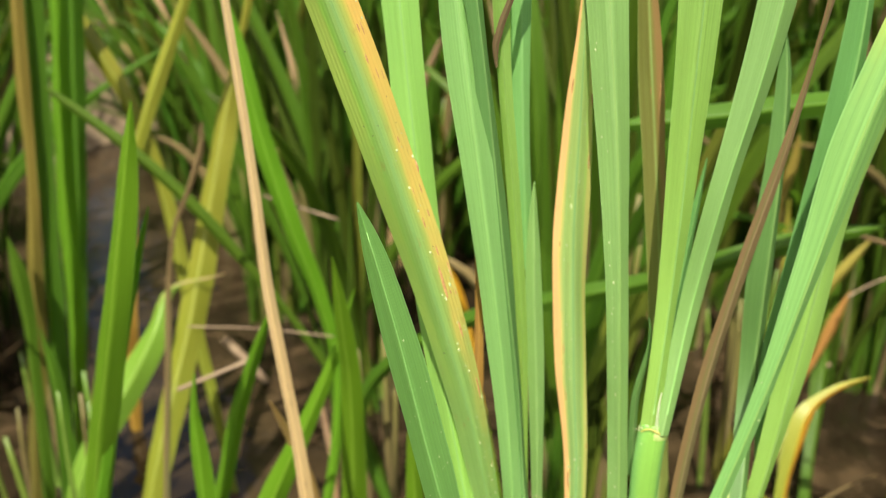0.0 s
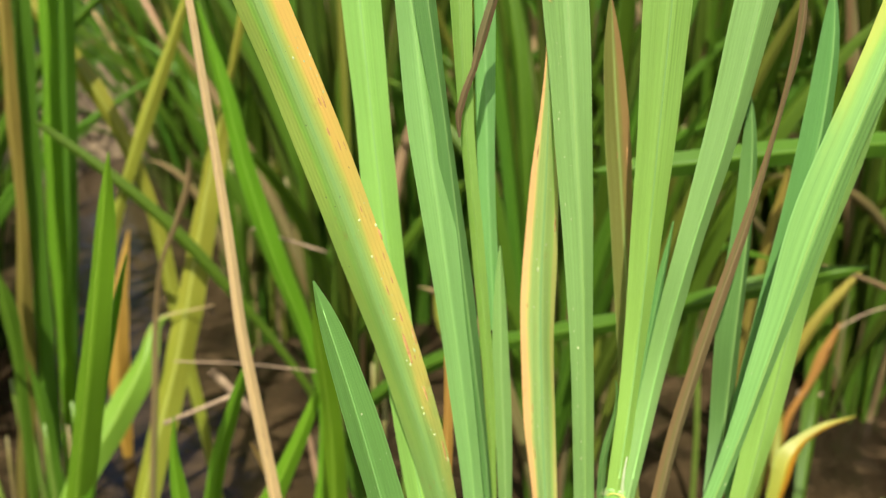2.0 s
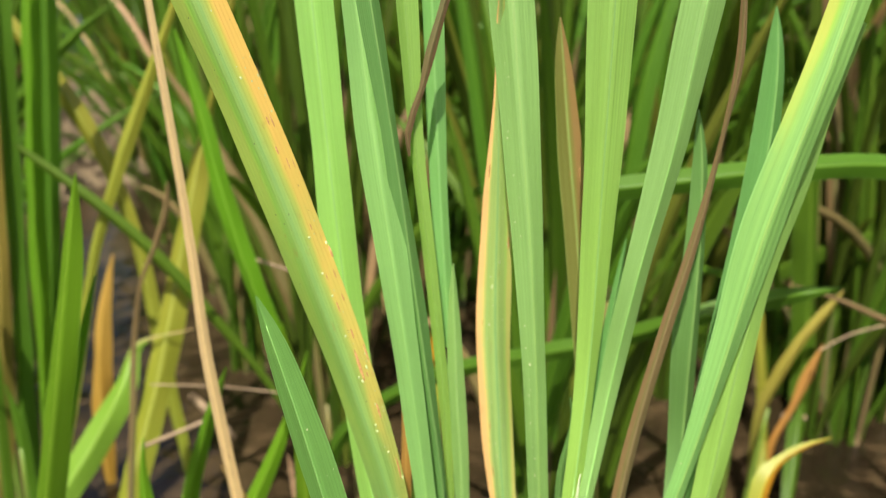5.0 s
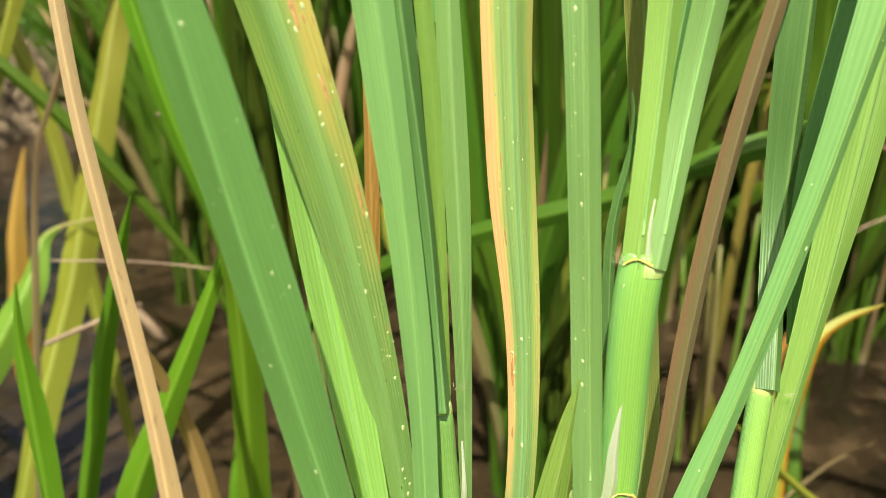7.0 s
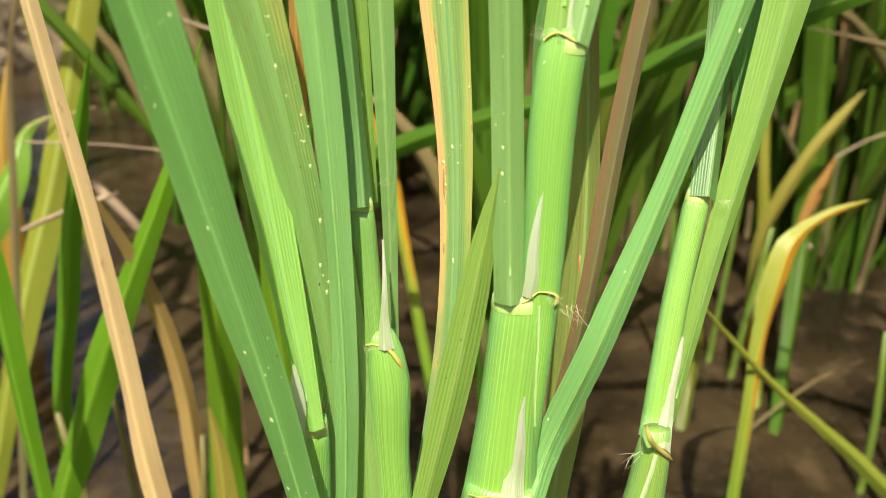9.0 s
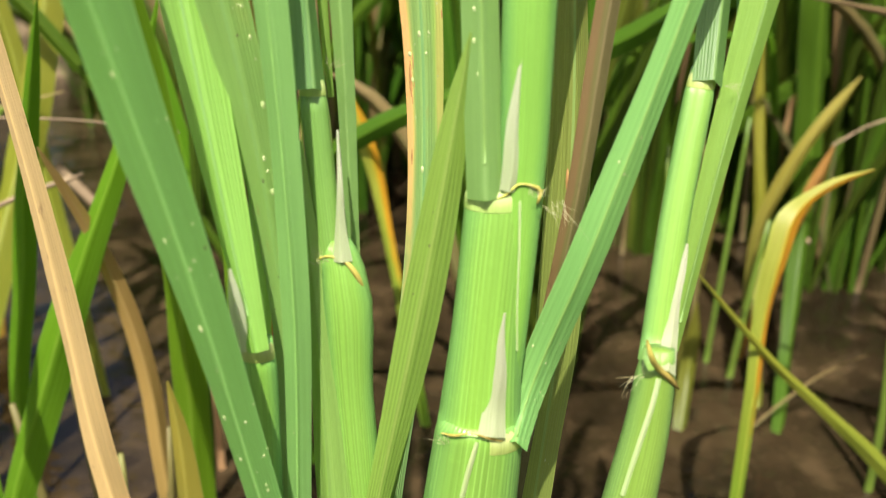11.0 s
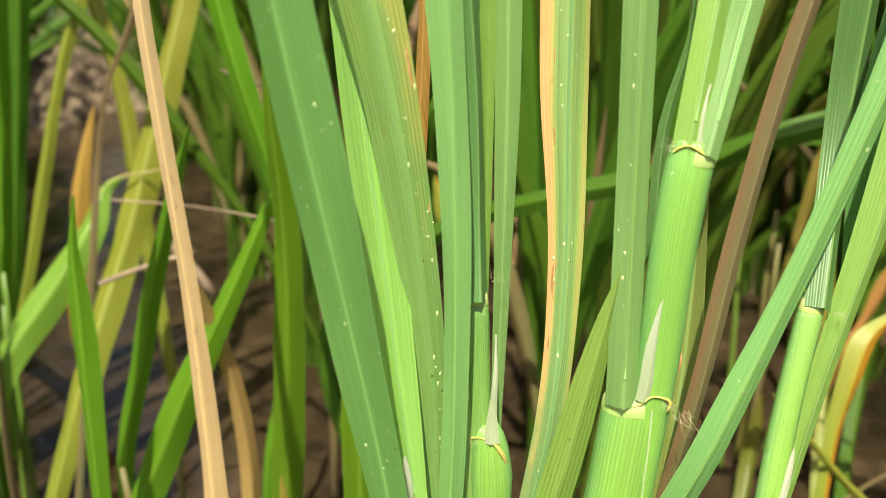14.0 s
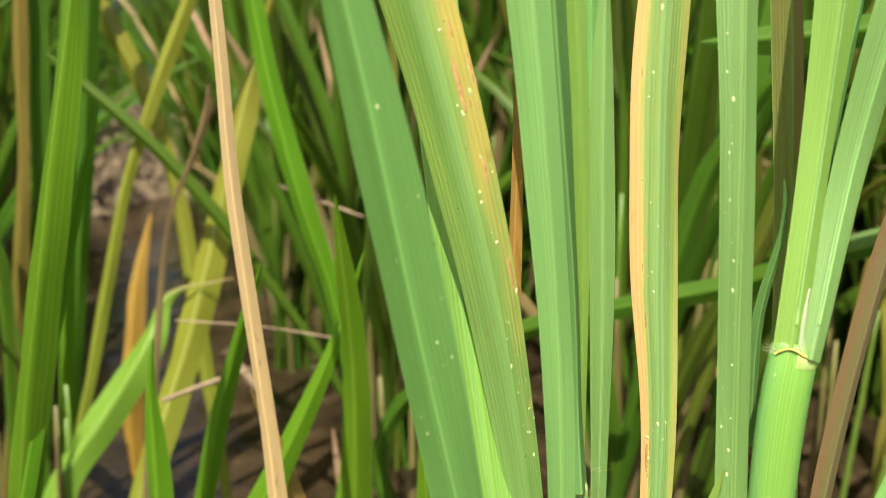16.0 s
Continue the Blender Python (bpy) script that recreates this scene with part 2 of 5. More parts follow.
def plain_mat(name, low, high, scale, rough, bump=0.0, size=0.002, metal=0.0):
    k = Nodes(name)
    co = k.add("ShaderNodeTexCoord").outputs["Object"]
    n1, n2 = k.noise(co, scale, 6.0, 0.6), k.noise(co, scale * 9, 3.0)
    body = k.mix(k.smooth(n1, 0.3, 0.7), low, high)
    body = k.mix(k.smooth(n2, 0.45, 0.75, 0.0, 0.35), body, [c * 0.55 for c in low])
    skin = k.add("ShaderNodeBsdfPrincipled", Base_Color=body, Roughness=rough)
    if bump:
        b = k.add("ShaderNodeBump", Strength=bump, Distance=size, Height=k.math("ADD", n1, k.math("MULTIPLY", n2, 0.4)))
        k.tree.links.new(b.outputs["Normal"], skin.inputs["Normal"])
    out = k.add("ShaderNodeOutputMaterial")
    k.tree.links.new(skin.outputs[0], out.inputs["Surface"])
    return k.mat


def water_mat(name):
    """Shallow muddy water: silt clouds and paler patches of bottom under a gently rippled, glossy surface."""
    k = Nodes(name)
    co = k.add("ShaderNodeTexCoord").outputs["Object"]
    cloud, grain, patch = k.noise(co, 7.0, 5.0, 0.6), k.noise(co, 130.0, 4.0, 0.65), k.noise(co, 24.0, 4.0, 0.6)
    body = k.mix(k.smooth(cloud, 0.32, 0.68), (0.009, 0.0062, 0.0034), (0.036, 0.024, 0.012))
    body = k.mix(k.smooth(patch, 0.52, 0.70, 0.0, 0.75), body, (0.060, 0.040, 0.021))
    body = k.mix(k.smooth(patch, 0.46, 0.32, 0.0, 0.7), body, (0.006, 0.0045, 0.003))
    body = k.mix(k.smooth(grain, 0.56, 0.72, 0.0, 0.4), body, (0.075, 0.054, 0.031))
    swell = k.math("ADD", k.noise(co, 30.0, 2.0), k.math("MULTIPLY", k.noise(co, 8.0, 2.0), 2.0))
    ripple = k.add("ShaderNodeBump", Strength=0.45, Distance=0.006, Height=swell)
    skin = k.add("ShaderNodeBsdfPrincipled", Base_Color=body, Roughness=0.05, IOR=1.33, Normal=ripple.outputs["Normal"])
    k.tree.links.new(skin.outputs[0], k.add("ShaderNodeOutputMaterial").inputs["Surface"])
    return k.mat


M_water = water_mat("muddy_water")
M_mound = plain_mat("dried_mud", (0.06, 0.04, 0.022), (0.30, 0.22, 0.13), 34.0, 0.85, 1.0, 0.02)
M_mud = plain_mat("wet_mud", (0.10, 0.07, 0.04), (0.40, 0.30, 0.20), 26.0, 0.6, 1.0, 0.02)
M_straw = plain_mat("dead_straw", (0.15, 0.10, 0.06), (0.28, 0.20, 0.12), 60.0, 0.7, 0.4, 0.001)
M_speck = plain_mat("pale_speck", (0.34, 0.43, 0.16), (0.48, 0.53, 0.27), 900.0, 0.45)
M_speck_dark = plain_mat("dark_speck", (0.05, 0.07, 0.02), (0.12, 0.12, 0.03), 900.0, 0.5)
k = Nodes("bubble_film")
film = k.add("ShaderNodeBsdfPrincipled", Roughness=0.02, IOR=1.2)
film.inputs["Transmission Weight"].default_value = 1.0
film.inputs["Base Color"].default_value = (0.95, 0.97, 0.97, 1)
k.tree.links.new(film.outputs[0], k.add("ShaderNodeOutputMaterial").inputs["Surface"])
M_bubble = k.mat
M_lesion = plain_mat("brown_lesion", (0.30, 0.15, 0.05), (0.48, 0.27, 0.10), 700.0, 0.7)
M_hair = plain_mat("auricle_hair", (0.45, 0.42, 0.22), (0.6, 0.58, 0.36), 300.0, 0.5)


# ---- builders ----
def mesh_of(name, verts, faces, uvs, along, mat):
    me = bpy.data.meshes.new(name)
    me.from_pydata(verts, [], faces)
    for layer, data in (("uv", uvs), ("along", along)):
        lay = me.uv_layers.new(name=layer)
        idx = np.zeros(len(me.loops), dtype=np.int32)
        me.loops.foreach_get("vertex_index", idx)
        lay.data.foreach_set("uv", np.asarray(data, dtype=np.float32)[idx].ravel())
    me.polygons.foreach_set("use_smooth", np.ones(len(me.polygons), dtype=bool))
    me.materials.append(mat)
    me.update()
    return me


def child(name, me, parent, label=""):
    ob = new(name, me)
    ob.parent = parent
    ob.matrix_parent_inverse = parent.matrix_world.inverted() if parent.type == "EMPTY" else Matrix()
    if label:
        tagged(ob, label)
    return ob


def glide(points, step):
    """A smooth line through the points (Catmull-Rom, chord length), about one sample each step metres."""
    p = np.asarray(points, float)
    d = np.maximum(np.linalg.norm(np.diff(p[:, :3], axis=0), axis=1), 1e-5)
    t = np.concatenate([[0], np.cumsum(d)])
    m = np.zeros_like(p)
    for i in range(1, len(p) - 1):
        m[i] = ((p[i] - p[i - 1]) / d[i - 1] * d[i] + (p[i + 1] - p[i]) / d[i] * d[i - 1]) / (d[i - 1] + d[i])
    m[0], m[-1] = (p[1] - p[0]) / d[0], (p[-1] - p[-2]) / d[-1]
    out = []
    for i in range(len(p) - 1):
        n = max(2, int(math.ceil(d[i] / step)))
        for j in range(n):
            h = j / n
            a, b = 2 * h**3 - 3 * h**2 + 1, h**3 - 2 * h**2 + h
            out.append(a * p[i] + b * d[i] * m[i] + (1 - a) * p[i + 1] + (h**3 - h**2) * d[i] * m[i + 1])
    out.append(p[-1])
    return np.array(out)


def sides(line, turn, face=(0.0, -0.93, 0.37)):
    """Along a line: the way along, the way across a blade that shows its face, and the normal."""
    tan = np.gradient(line[:, :3], axis=0)
    tan /= np.linalg.norm(tan, axis=1)[:, None]
    across = np.cross(np.asarray(face)[None, :], tan)
    across = -across / np.linalg.norm(across, axis=1)[:, None]
    nor = np.cross(tan, across)
    a = np.radians(turn if np.ndim(turn) else np.full(len(line), turn))[:, None]
    c2 = across * np.cos(a) + nor * np.sin(a)
    return tan, c2, np.cross(tan, c2)


def blade_mesh(name, mat, points, turn=0.0, fold=0.33, cup=0.05, seed=0, step=0.006, cols=8, wavy=0.03):
    line = glide(points, step)
    n = len(line)
    s = np.concatenate([[0], np.cumsum(np.linalg.norm(np.diff(line[:, :3], axis=0), axis=1))])
    w = np.maximum(line[:, 3], 0.0004)
    if turn:
        w = w / math.cos(radians(turn))
    rnd = np.random.RandomState(seed)
    ph = rnd.rand(6) * 6.28
    tan, across, nor = sides(line, turn + 6 * np.sin(s * 31 + ph[0]) + 4 * np.sin(s * 73 + ph[1]))
    q = np.linspace(-1, 1, cols + 1)
    verts, uvs, along = [], [], []
    for i in range(n):
        el = 1 + wavy * math.sin(s[i] * 160 + ph[2]) * 0.5 + wavy * math.sin(s[i] * 67 + ph[3])
        er = 1 + wavy * math.sin(s[i] * 140 + ph[4]) * 0.5 + wavy * math.sin(s[i] * 59 + ph[5])
        for x in q:
            half = w[i] * 0.5 * (el if x < 0 else er)
            dip = w[i] * (fold * (abs(x) - 0.5) + cup * (x * x - 0.4) + 0.025 * math.sin(s[i] * 95 + x * 2.2 + ph[3]) * abs(x))
            dip -= w[i] * 0.028 * math.exp(-(x / 0.12) ** 2)
            verts.append(line[i, :3] + across[i] * half * x - nor[i] * dip * -1)
            uvs.append((0.5 + 0.5 * x, s[i]))
            along.append((0.5 + 0.5 * x, s[i] / s[-1]))
    m = cols + 1
    faces = [(i * m + j, i * m + j + 1, (i + 1) * m + j + 1, (i + 1) * m + j) for i in range(n - 1) for j in range(cols)]
    return mesh_of(name, [tuple(v) for v in verts], faces, uvs, along, mat)


COUNT = [0]


def blade(name, parent, mat, points, turn=0.0, label="", **more):
    COUNT[0] += 1
    return child(name, blade_mesh(name, mat, points, turn, seed=COUNT[0], **more), parent, label)


def tube_mesh(name, mat, points, flat=0.72, sides_n=20, step=0.006, rim=True, seed=1):
    line = glide(points, step)
    n = len(line)
    s = np.concatenate([[0], np.cumsum(np.linalg.norm(np.diff(line[:, :3], axis=0), axis=1))])
    tan, across, nor = sides(line, 0.0)
    verts, uvs, along = [], [], []
    for i in range(n):
        r = line[i, 3] * 0.5 * (1 - 0.16 * max(0.0, 1 - (s[-1] - s[i]) / 0.0025) ** 2)
        for j in range(sides_n + 1):
            a = 2 * math.pi * j / sides_n + math.pi / 2
            k = r * (1 + 0.012 * math.sin(s[i] * 90 + seed + 2 * a))
            verts.append(line[i, :3] + across[i] * k * math.cos(a) + nor[i] * k * flat * math.sin(a))
            uvs.append((j / sides_n, s[i]))
            along.append((j / sides_n, s[i] / s[-1]))
    m = sides_n + 1
    faces = [(i * m + j, i * m + j + 1, (i + 1) * m + j + 1, (i + 1) * m + j) for i in range(n - 1) for j in range(sides_n)]
    if rim:
        for i in (0, n - 1):
            c = len(verts)
            verts.append(line[i, :3])
            uvs.append((0.5, s[i]))
            along.append((0.5, s[i] / s[-1]))
            faces += [(c, i * m + j, i * m + j + 1) for j in range(sides_n)]
    return mesh_of(name, [tuple(v) for v in verts], faces, uvs, along, mat)


def tube(name, parent, mat, points, label="", **more):
    COUNT[0] += 1
    return child(name, tube_mesh(name, mat, points, seed=COUNT[0], **more), parent, label)


def plant(x, y, label, group=""):
    ob = new("rice_plant")
    ob.empty_display_size = 0.05
    ob.location = (x, y, 0)
    bpy.context.view_layer.update()
    return tagged(ob, label, "rice plant", group)


# ---- ground ----
def grid_sheet(name, mat, size, n, height):
    g = [math.copysign(abs(v) ** 3, v) for v in np.linspace(-1, 1, n + 1)]
    verts = [(x * size, y * size, height(x * size, y * size)) for y in g for x in g]
    m = n + 1
    faces = [(i * m + j, i * m + j + 1, (i + 1) * m + j + 1, (i + 1) * m + j) for i in range(n) for j in range(n)]
    me = bpy.data.meshes.new(name)
    me.from_pydata(verts, [], faces)
    me.polygons.foreach_set("use_smooth", np.ones(len(me.polygons), dtype=bool))
    me.materials.append(mat)
    return new(name, me)


tagged(grid_sheet("water", M_water, 400, 90, lambda x, y: 0.0), "shallow muddy brown water of a rice paddy", "water", kind="structure")
tagged(grid_sheet("ground", M_mud, 400, 90, lambda x, y: -0.06 + 0.01 * noise.noise((x * 9, y * 9, 0))), "wet brown mud under the paddy water", "mud", kind="structure")

# ---- the rice plant in the middle and its close neighbours ----
main = plant(0, 0, "green rice plant with yellowing leaf margins standing in muddy water")
plant_west = plant(-0.14, 0.15, "young rice plant with fresh green blades and one dry straw leaf", "neighbouring rice plants")
plant_mud = plant(-0.30, 0.27, "rice plant with yellow-green and orange dried blades", "neighbouring rice plants")
plant_back = plant(-0.36, 0.40, "rice plant with long yellowing blades", "neighbouring rice plants")
plant_east = plant(0.33, 0.24, "rice plant with a blade arching sideways", "neighbouring rice plants")
plant_yellow = plant(0.17, 0.37, "rice plant with a dry yellow drooping blade", "neighbouring rice plants")
plant_behind = plant(-0.08, 0.33, "rice plant with a long blade lying sideways", "neighbouring rice plants")
plant_water = plant(0.30, 0.26, "rice plant with a blade turning orange and bent over", "neighbouring rice plants")
leaf_y = blade("leaf_blade", main, M_yellow_edge, [(-0.0223, -0.0013, 0.11, 0.004), (-0.0372, -0.0055, 0.192, 0.0048), (-0.0362, -0.0031, 0.2219, 0.0051), (-0.0353, -0.0007, 0.2519, 0.0045), (-0.0372, 0.0012, 0.2818, 0.0058), (-0.0416, 0.0026, 0.3117, 0.008), (-0.0477, 0.0035, 0.3417, 0.0101), (-0.0553, 0.004, 0.3716, 0.0116), (-0.0639, 0.0039, 0.4015, 0.0122), (-0.0733, 0.0034, 0.4315, 0.0119), (-0.0831, 0.0023, 0.4614, 0.0113), (-0.0987, 0.0006, 0.5089, 0.0096), (-0.1143, -0.011, 0.5443, 0.0028)], 0)
leaf_l1 = blade("leaf_blade", main, M_shade_green, [(-0.0202, -0.0084, 0.11, 0.0044), (-0.0337, -0.0174, 0.2058, 0.0053), (-0.0381, -0.0188, 0.2354, 0.0055), (-0.043, -0.0204, 0.2691, 0.0063), (-0.0492, -0.0221, 0.3028, 0.0077), (-0.0555, -0.0238, 0.3366, 0.0089), (-0.062, -0.0255, 0.3703, 0.0078), (-0.0681, -0.0269, 0.3972, 0.0033), (-0.0698, -0.0273, 0.404, 0.0004)], 0)
leaf_l3 = blade("leaf_blade", main, M_bright_green, [(-0.0381, -0.0116, 0.258, 0.0035), (-0.0444, -0.0004, 0.2914, 0.0068), (-0.0502, 0.0101, 0.3249, 0.009), (-0.0551, 0.02, 0.3583, 0.0099), (-0.0588, 0.0293, 0.3918, 0.0098), (-0.0617, 0.0379, 0.4252, 0.0098), (-0.0646, 0.0459, 0.4586, 0.0112), (-0.0697, 0.0598, 0.5168, 0.0095), (-0.0749, 0.0617, 0.5605, 0.0028)], 0)
leaf_c1 = blade("leaf_blade", main, M_blue_green, [(-0.0214, -0.0043, 0.11, 0.0032), (-0.0357, -0.0105, 0.1968, 0.0038), (-0.0342, -0.0088, 0.2267, 0.004), (-0.0326, -0.0069, 0.2601, 0.0046), (-0.0328, -0.0043, 0.2934, 0.0048), (-0.0346, -0.0011, 0.3267, 0.0054), (-0.0379, 0.0027, 0.3601, 0.0064), (-0.0419, 0.0072, 0.3934, 0.0078), (-0.0461, 0.0124, 0.4267, 0.009), (-0.0494, 0.0182, 0.4601, 0.009), (-0.0562, 0.0302, 0.5287, 0.0076), (-0.063, 0.0281, 0.5805, 0.0022)], 0)
leaf_l5 = blade("leaf_blade", main, M_inner_green_shaded, [(-0.0291, 0.0044, 0.2958, 0.0056), (-0.0297, 0.0082, 0.306, 0.0048), (-0.031, 0.011, 0.3287, 0.004), (-0.0345, 0.0111, 0.3616, 0.0051), (-0.0381, 0.0111, 0.3946, 0.0053), (-0.0417, 0.0112, 0.4275, 0.004), (-0.046, 0.0113, 0.4604, 0.0052), (-0.0524, 0.0115, 0.51, 0.0044), (-0.0588, 0.0016, 0.5476, 0.0013)], 25)
leaf_l6 = blade("leaf_blade", main, M_bright_green, [(-0.0273, 0.0165, 0.2921, 0.0011), (-0.0286, 0.0169, 0.3257, 0.0023), (-0.0303, 0.0172, 0.3592, 0.0031), (-0.033, 0.0177, 0.3928, 0.0034), (-0.0361, 0.0182, 0.4263, 0.0037), (-0.0378, 0.0187, 0.4599, 0.0055), (-0.0408, 0.0197, 0.5198, 0.0046), (-0.0437, 0.0086, 0.5653, 0.0014)], -10)
leaf_l7 = blade("leaf_blade", main, M_blue_green, [(-0.0281, 0.026, 0.3653, 0.0052), (-0.0304, 0.026, 0.4123, 0.0048), (-0.0315, 0.026, 0.4594, 0.0055), (-0.0329, 0.026, 0.5194, 0.0047), (-0.0343, 0.014, 0.565, 0.0014)], 0)
leaf_l7b = blade("leaf_blade", main, M_blue_green, [(-0.0125, 0.0031, 0.11, 0.002), (-0.0208, 0.0018, 0.1965, 0.0024), (-0.0223, 0.0049, 0.2263, 0.0026), (-0.0239, 0.0083, 0.2595, 0.0021), (-0.0243, 0.0118, 0.2928, 0.0031), (-0.025, 0.0154, 0.326, 0.0045), (-0.0263, 0.0189, 0.3592, 0.0047), (-0.0268, 0.0218, 0.3858, 0.002), (-0.0268, 0.0225, 0.3925, 0.0004)], 0)
leaf_o = blade("leaf_blade", main, M_orange_edge, [(-0.012, 0.0109, 0.11, 0.0046), (-0.0201, 0.0149, 0.2025, 0.0054), (-0.0161, 0.0159, 0.2322, 0.0057), (-0.0121, 0.0169, 0.2622, 0.0063), (-0.0111, 0.0219, 0.2982, 0.0069), (-0.0135, 0.0255, 0.3342, 0.0095), (-0.0149, 0.0276, 0.3702, 0.0104), (-0.0144, 0.0283, 0.4063, 0.0079), (-0.0142, 0.0276, 0.4423, 0.0026), (-0.0141, 0.0273, 0.4573, 0.0022), (-0.014, 0.024, 0.4687, 0.0007)], 0)
leaf_g = blade("leaf_blade", main, M_blue_green, [(-0.0021, -0.0046, 0.2802, 0.0061), (-0.0031, 0.0009, 0.3145, 0.0056), (-0.0045, 0.0052, 0.3506, 0.006), (-0.0062, 0.011, 0.3867, 0.0073), (-0.0084, 0.0184, 0.4229, 0.0096), (-0.011, 0.0272, 0.459, 0.0119), (-0.016, 0.0438, 0.5268, 0.0101), (-0.0209, 0.0464, 0.5778, 0.003)], 0)
leaf_l10 = blade("leaf_blade", main, M_olive_brown, [(0.006, 0.0148, 0.11, 0.0067), (0.0101, 0.0214, 0.1766, 0.008), (0.0132, 0.0237, 0.2063, 0.0084), (0.0164, 0.0261, 0.2376, 0.0094), (0.0176, 0.0285, 0.2689, 0.009), (0.017, 0.0309, 0.3002, 0.0071), (0.0152, 0.0333, 0.3314, 0.0059), (0.0127, 0.0357, 0.3627, 0.0061), (0.0096, 0.0381, 0.394, 0.0068), (0.0064, 0.0405, 0.4253, 0.0066), (0.0039, 0.0425, 0.4503, 0.0028), (0.0033, 0.0429, 0.4565, 0.0004)], 0)
leaf_s1 = blade("leaf_blade", main, M_bright_green, [(0.0046, -0.0002, 0.3262, 0.005), (0.0089, 0.0093, 0.3593, 0.0058), (0.0108, 0.0129, 0.3927, 0.0077), (0.0119, 0.0157, 0.426, 0.01), (0.0126, 0.0177, 0.4594, 0.0119), (0.0138, 0.0211, 0.5192, 0.0101), (0.0151, 0.0126, 0.5647, 0.003)], 0)
leaf_s2 = blade("leaf_blade", main, M_blue_green, [(0.0076, -0.0013, 0.3264, 0.004), (0.0162, 0.0125, 0.3585, 0.0058), (0.0222, 0.0147, 0.392, 0.007), (0.0295, 0.0172, 0.4255, 0.0088), (0.0354, 0.0202, 0.4589, 0.0108), (0.0459, 0.0254, 0.5178, 0.0091), (0.0564, 0.0186, 0.5622, 0.0027)], 0)
leaf_l13 = blade("leaf_blade", main, M_streak_green, [(0.003, -0.0104, 0.2385, 0.005), (0.0036, -0.0085, 0.2394, 0.0052), (0.0156, -0.0037, 0.2727, 0.0058), (0.0274, 0.0008, 0.306, 0.0046), (0.0376, 0.0048, 0.3392, 0.0052), (0.0459, 0.0085, 0.3725, 0.0082), (0.0538, 0.0118, 0.4058, 0.0109), (0.0639, 0.0147, 0.439, 0.0096), (0.0785, 0.0189, 0.4867, 0.0082), (0.093, 0.0131, 0.5223, 0.0024)], 0)
leaf_q1 = blade("leaf_blade", main, M_inner_green_shaded, [(0.0361, 0.0088, 0.2955, 0.0052), (0.0432, 0.0298, 0.3259, 0.0071), (0.0434, 0.0324, 0.3611, 0.0085), (0.0444, 0.0355, 0.3963, 0.0065), (0.0433, 0.0384, 0.4245, 0.0027), (0.0423, 0.0392, 0.4316, 0.0004)], 10)
leaf_r2 = blade("leaf_blade", main, M_bright_green, [(0.0322, 0.0013, 0.2491, 0.003), (0.0387, 0.0077, 0.282, 0.0045), (0.0461, 0.0138, 0.3149, 0.0073), (0.0524, 0.0196, 0.3477, 0.0088), (0.0585, 0.0252, 0.3806, 0.0089), (0.068, 0.0304, 0.4135, 0.0111), (0.0749, 0.0342, 0.4372, 0.0095), (0.0817, 0.033, 0.455, 0.0028)], 0)
leaf_l15 = blade("leaf_blade", main, M_brown_dry, [(-0.002, 0.007, 0.1, 0.003), (0.004, 0.006, 0.2, 0.0034), (0.0095, 0.004, 0.2465, 0.0032), (0.0143, 0.005, 0.278, 0.0036), (0.0185, 0.009, 0.3094, 0.004), (0.0237, 0.0123, 0.3409, 0.004), (0.0305, 0.0144, 0.3724, 0.0034), (0.0381, 0.0163, 0.4038, 0.0024), (0.0425, 0.0168, 0.43, 0.0013), (0.0446, 0.0165, 0.448, 0.0022), (0.0438, 0.0163, 0.464, 0.0014), (0.0424, 0.0161, 0.48, 0.0004)], 0)
leaf_l16 = blade("leaf_blade", main, M_inner_green_shaded, [(0.0475, 0.0233, 0.2975, 0.0035), (0.0488, 0.0264, 0.3298, 0.0088), (0.0525, 0.0293, 0.3621, 0.0084), (0.0574, 0.032, 0.3944, 0.0079), (0.061, 0.0347, 0.4268, 0.008), (0.0608, 0.0367, 0.4526, 0.0034), (0.0601, 0.0372, 0.4591, 0.0004)], 0)
leaf_l17a = blade("leaf_blade", main, M_olive_green, [(-0.0162, -0.003, 0.11, 0.0034), (-0.027, -0.0084, 0.1951, 0.004), (-0.0206, -0.0063, 0.2244, 0.0042), (-0.0118, -0.0035, 0.2647, 0.0068), (-0.0058, -0.0012, 0.297, 0.0029), (-0.0043, -0.0006, 0.3051, 0.0004)], 0)
leaf_l17b = blade("leaf_blade", main, M_olive_green, [(-0.0156, 0.0018, 0.11, 0.0029), (-0.026, -0.0003, 0.1887, 0.0034), (-0.0194, 0.0011, 0.218, 0.0036), (-0.0121, 0.0026, 0.2507, 0.0036), (-0.0071, 0.0039, 0.2768, 0.0015), (-0.0062, 0.0042, 0.2834, 0.0004)], 20)
leaf_l18 = blade("leaf_blade", main, M_inner_green_shaded, [(0.012, 0.0211, 0.3198, 0.0027), (0.0167, 0.0266, 0.3578, 0.0036), (0.0216, 0.031, 0.3882, 0.0015), (0.0228, 0.0321, 0.3958, 0.0004)], 0)
leaf_l19 = blade("leaf_blade", main, M_inner_green_shaded, [(0.0039, 0.0126, 0.3025, 0.0024), (0.0042, 0.0157, 0.3282, 0.0022), (0.007, 0.0163, 0.3487, 0.0009), (0.0061, 0.0162, 0.3538, 0.0004)], 0)
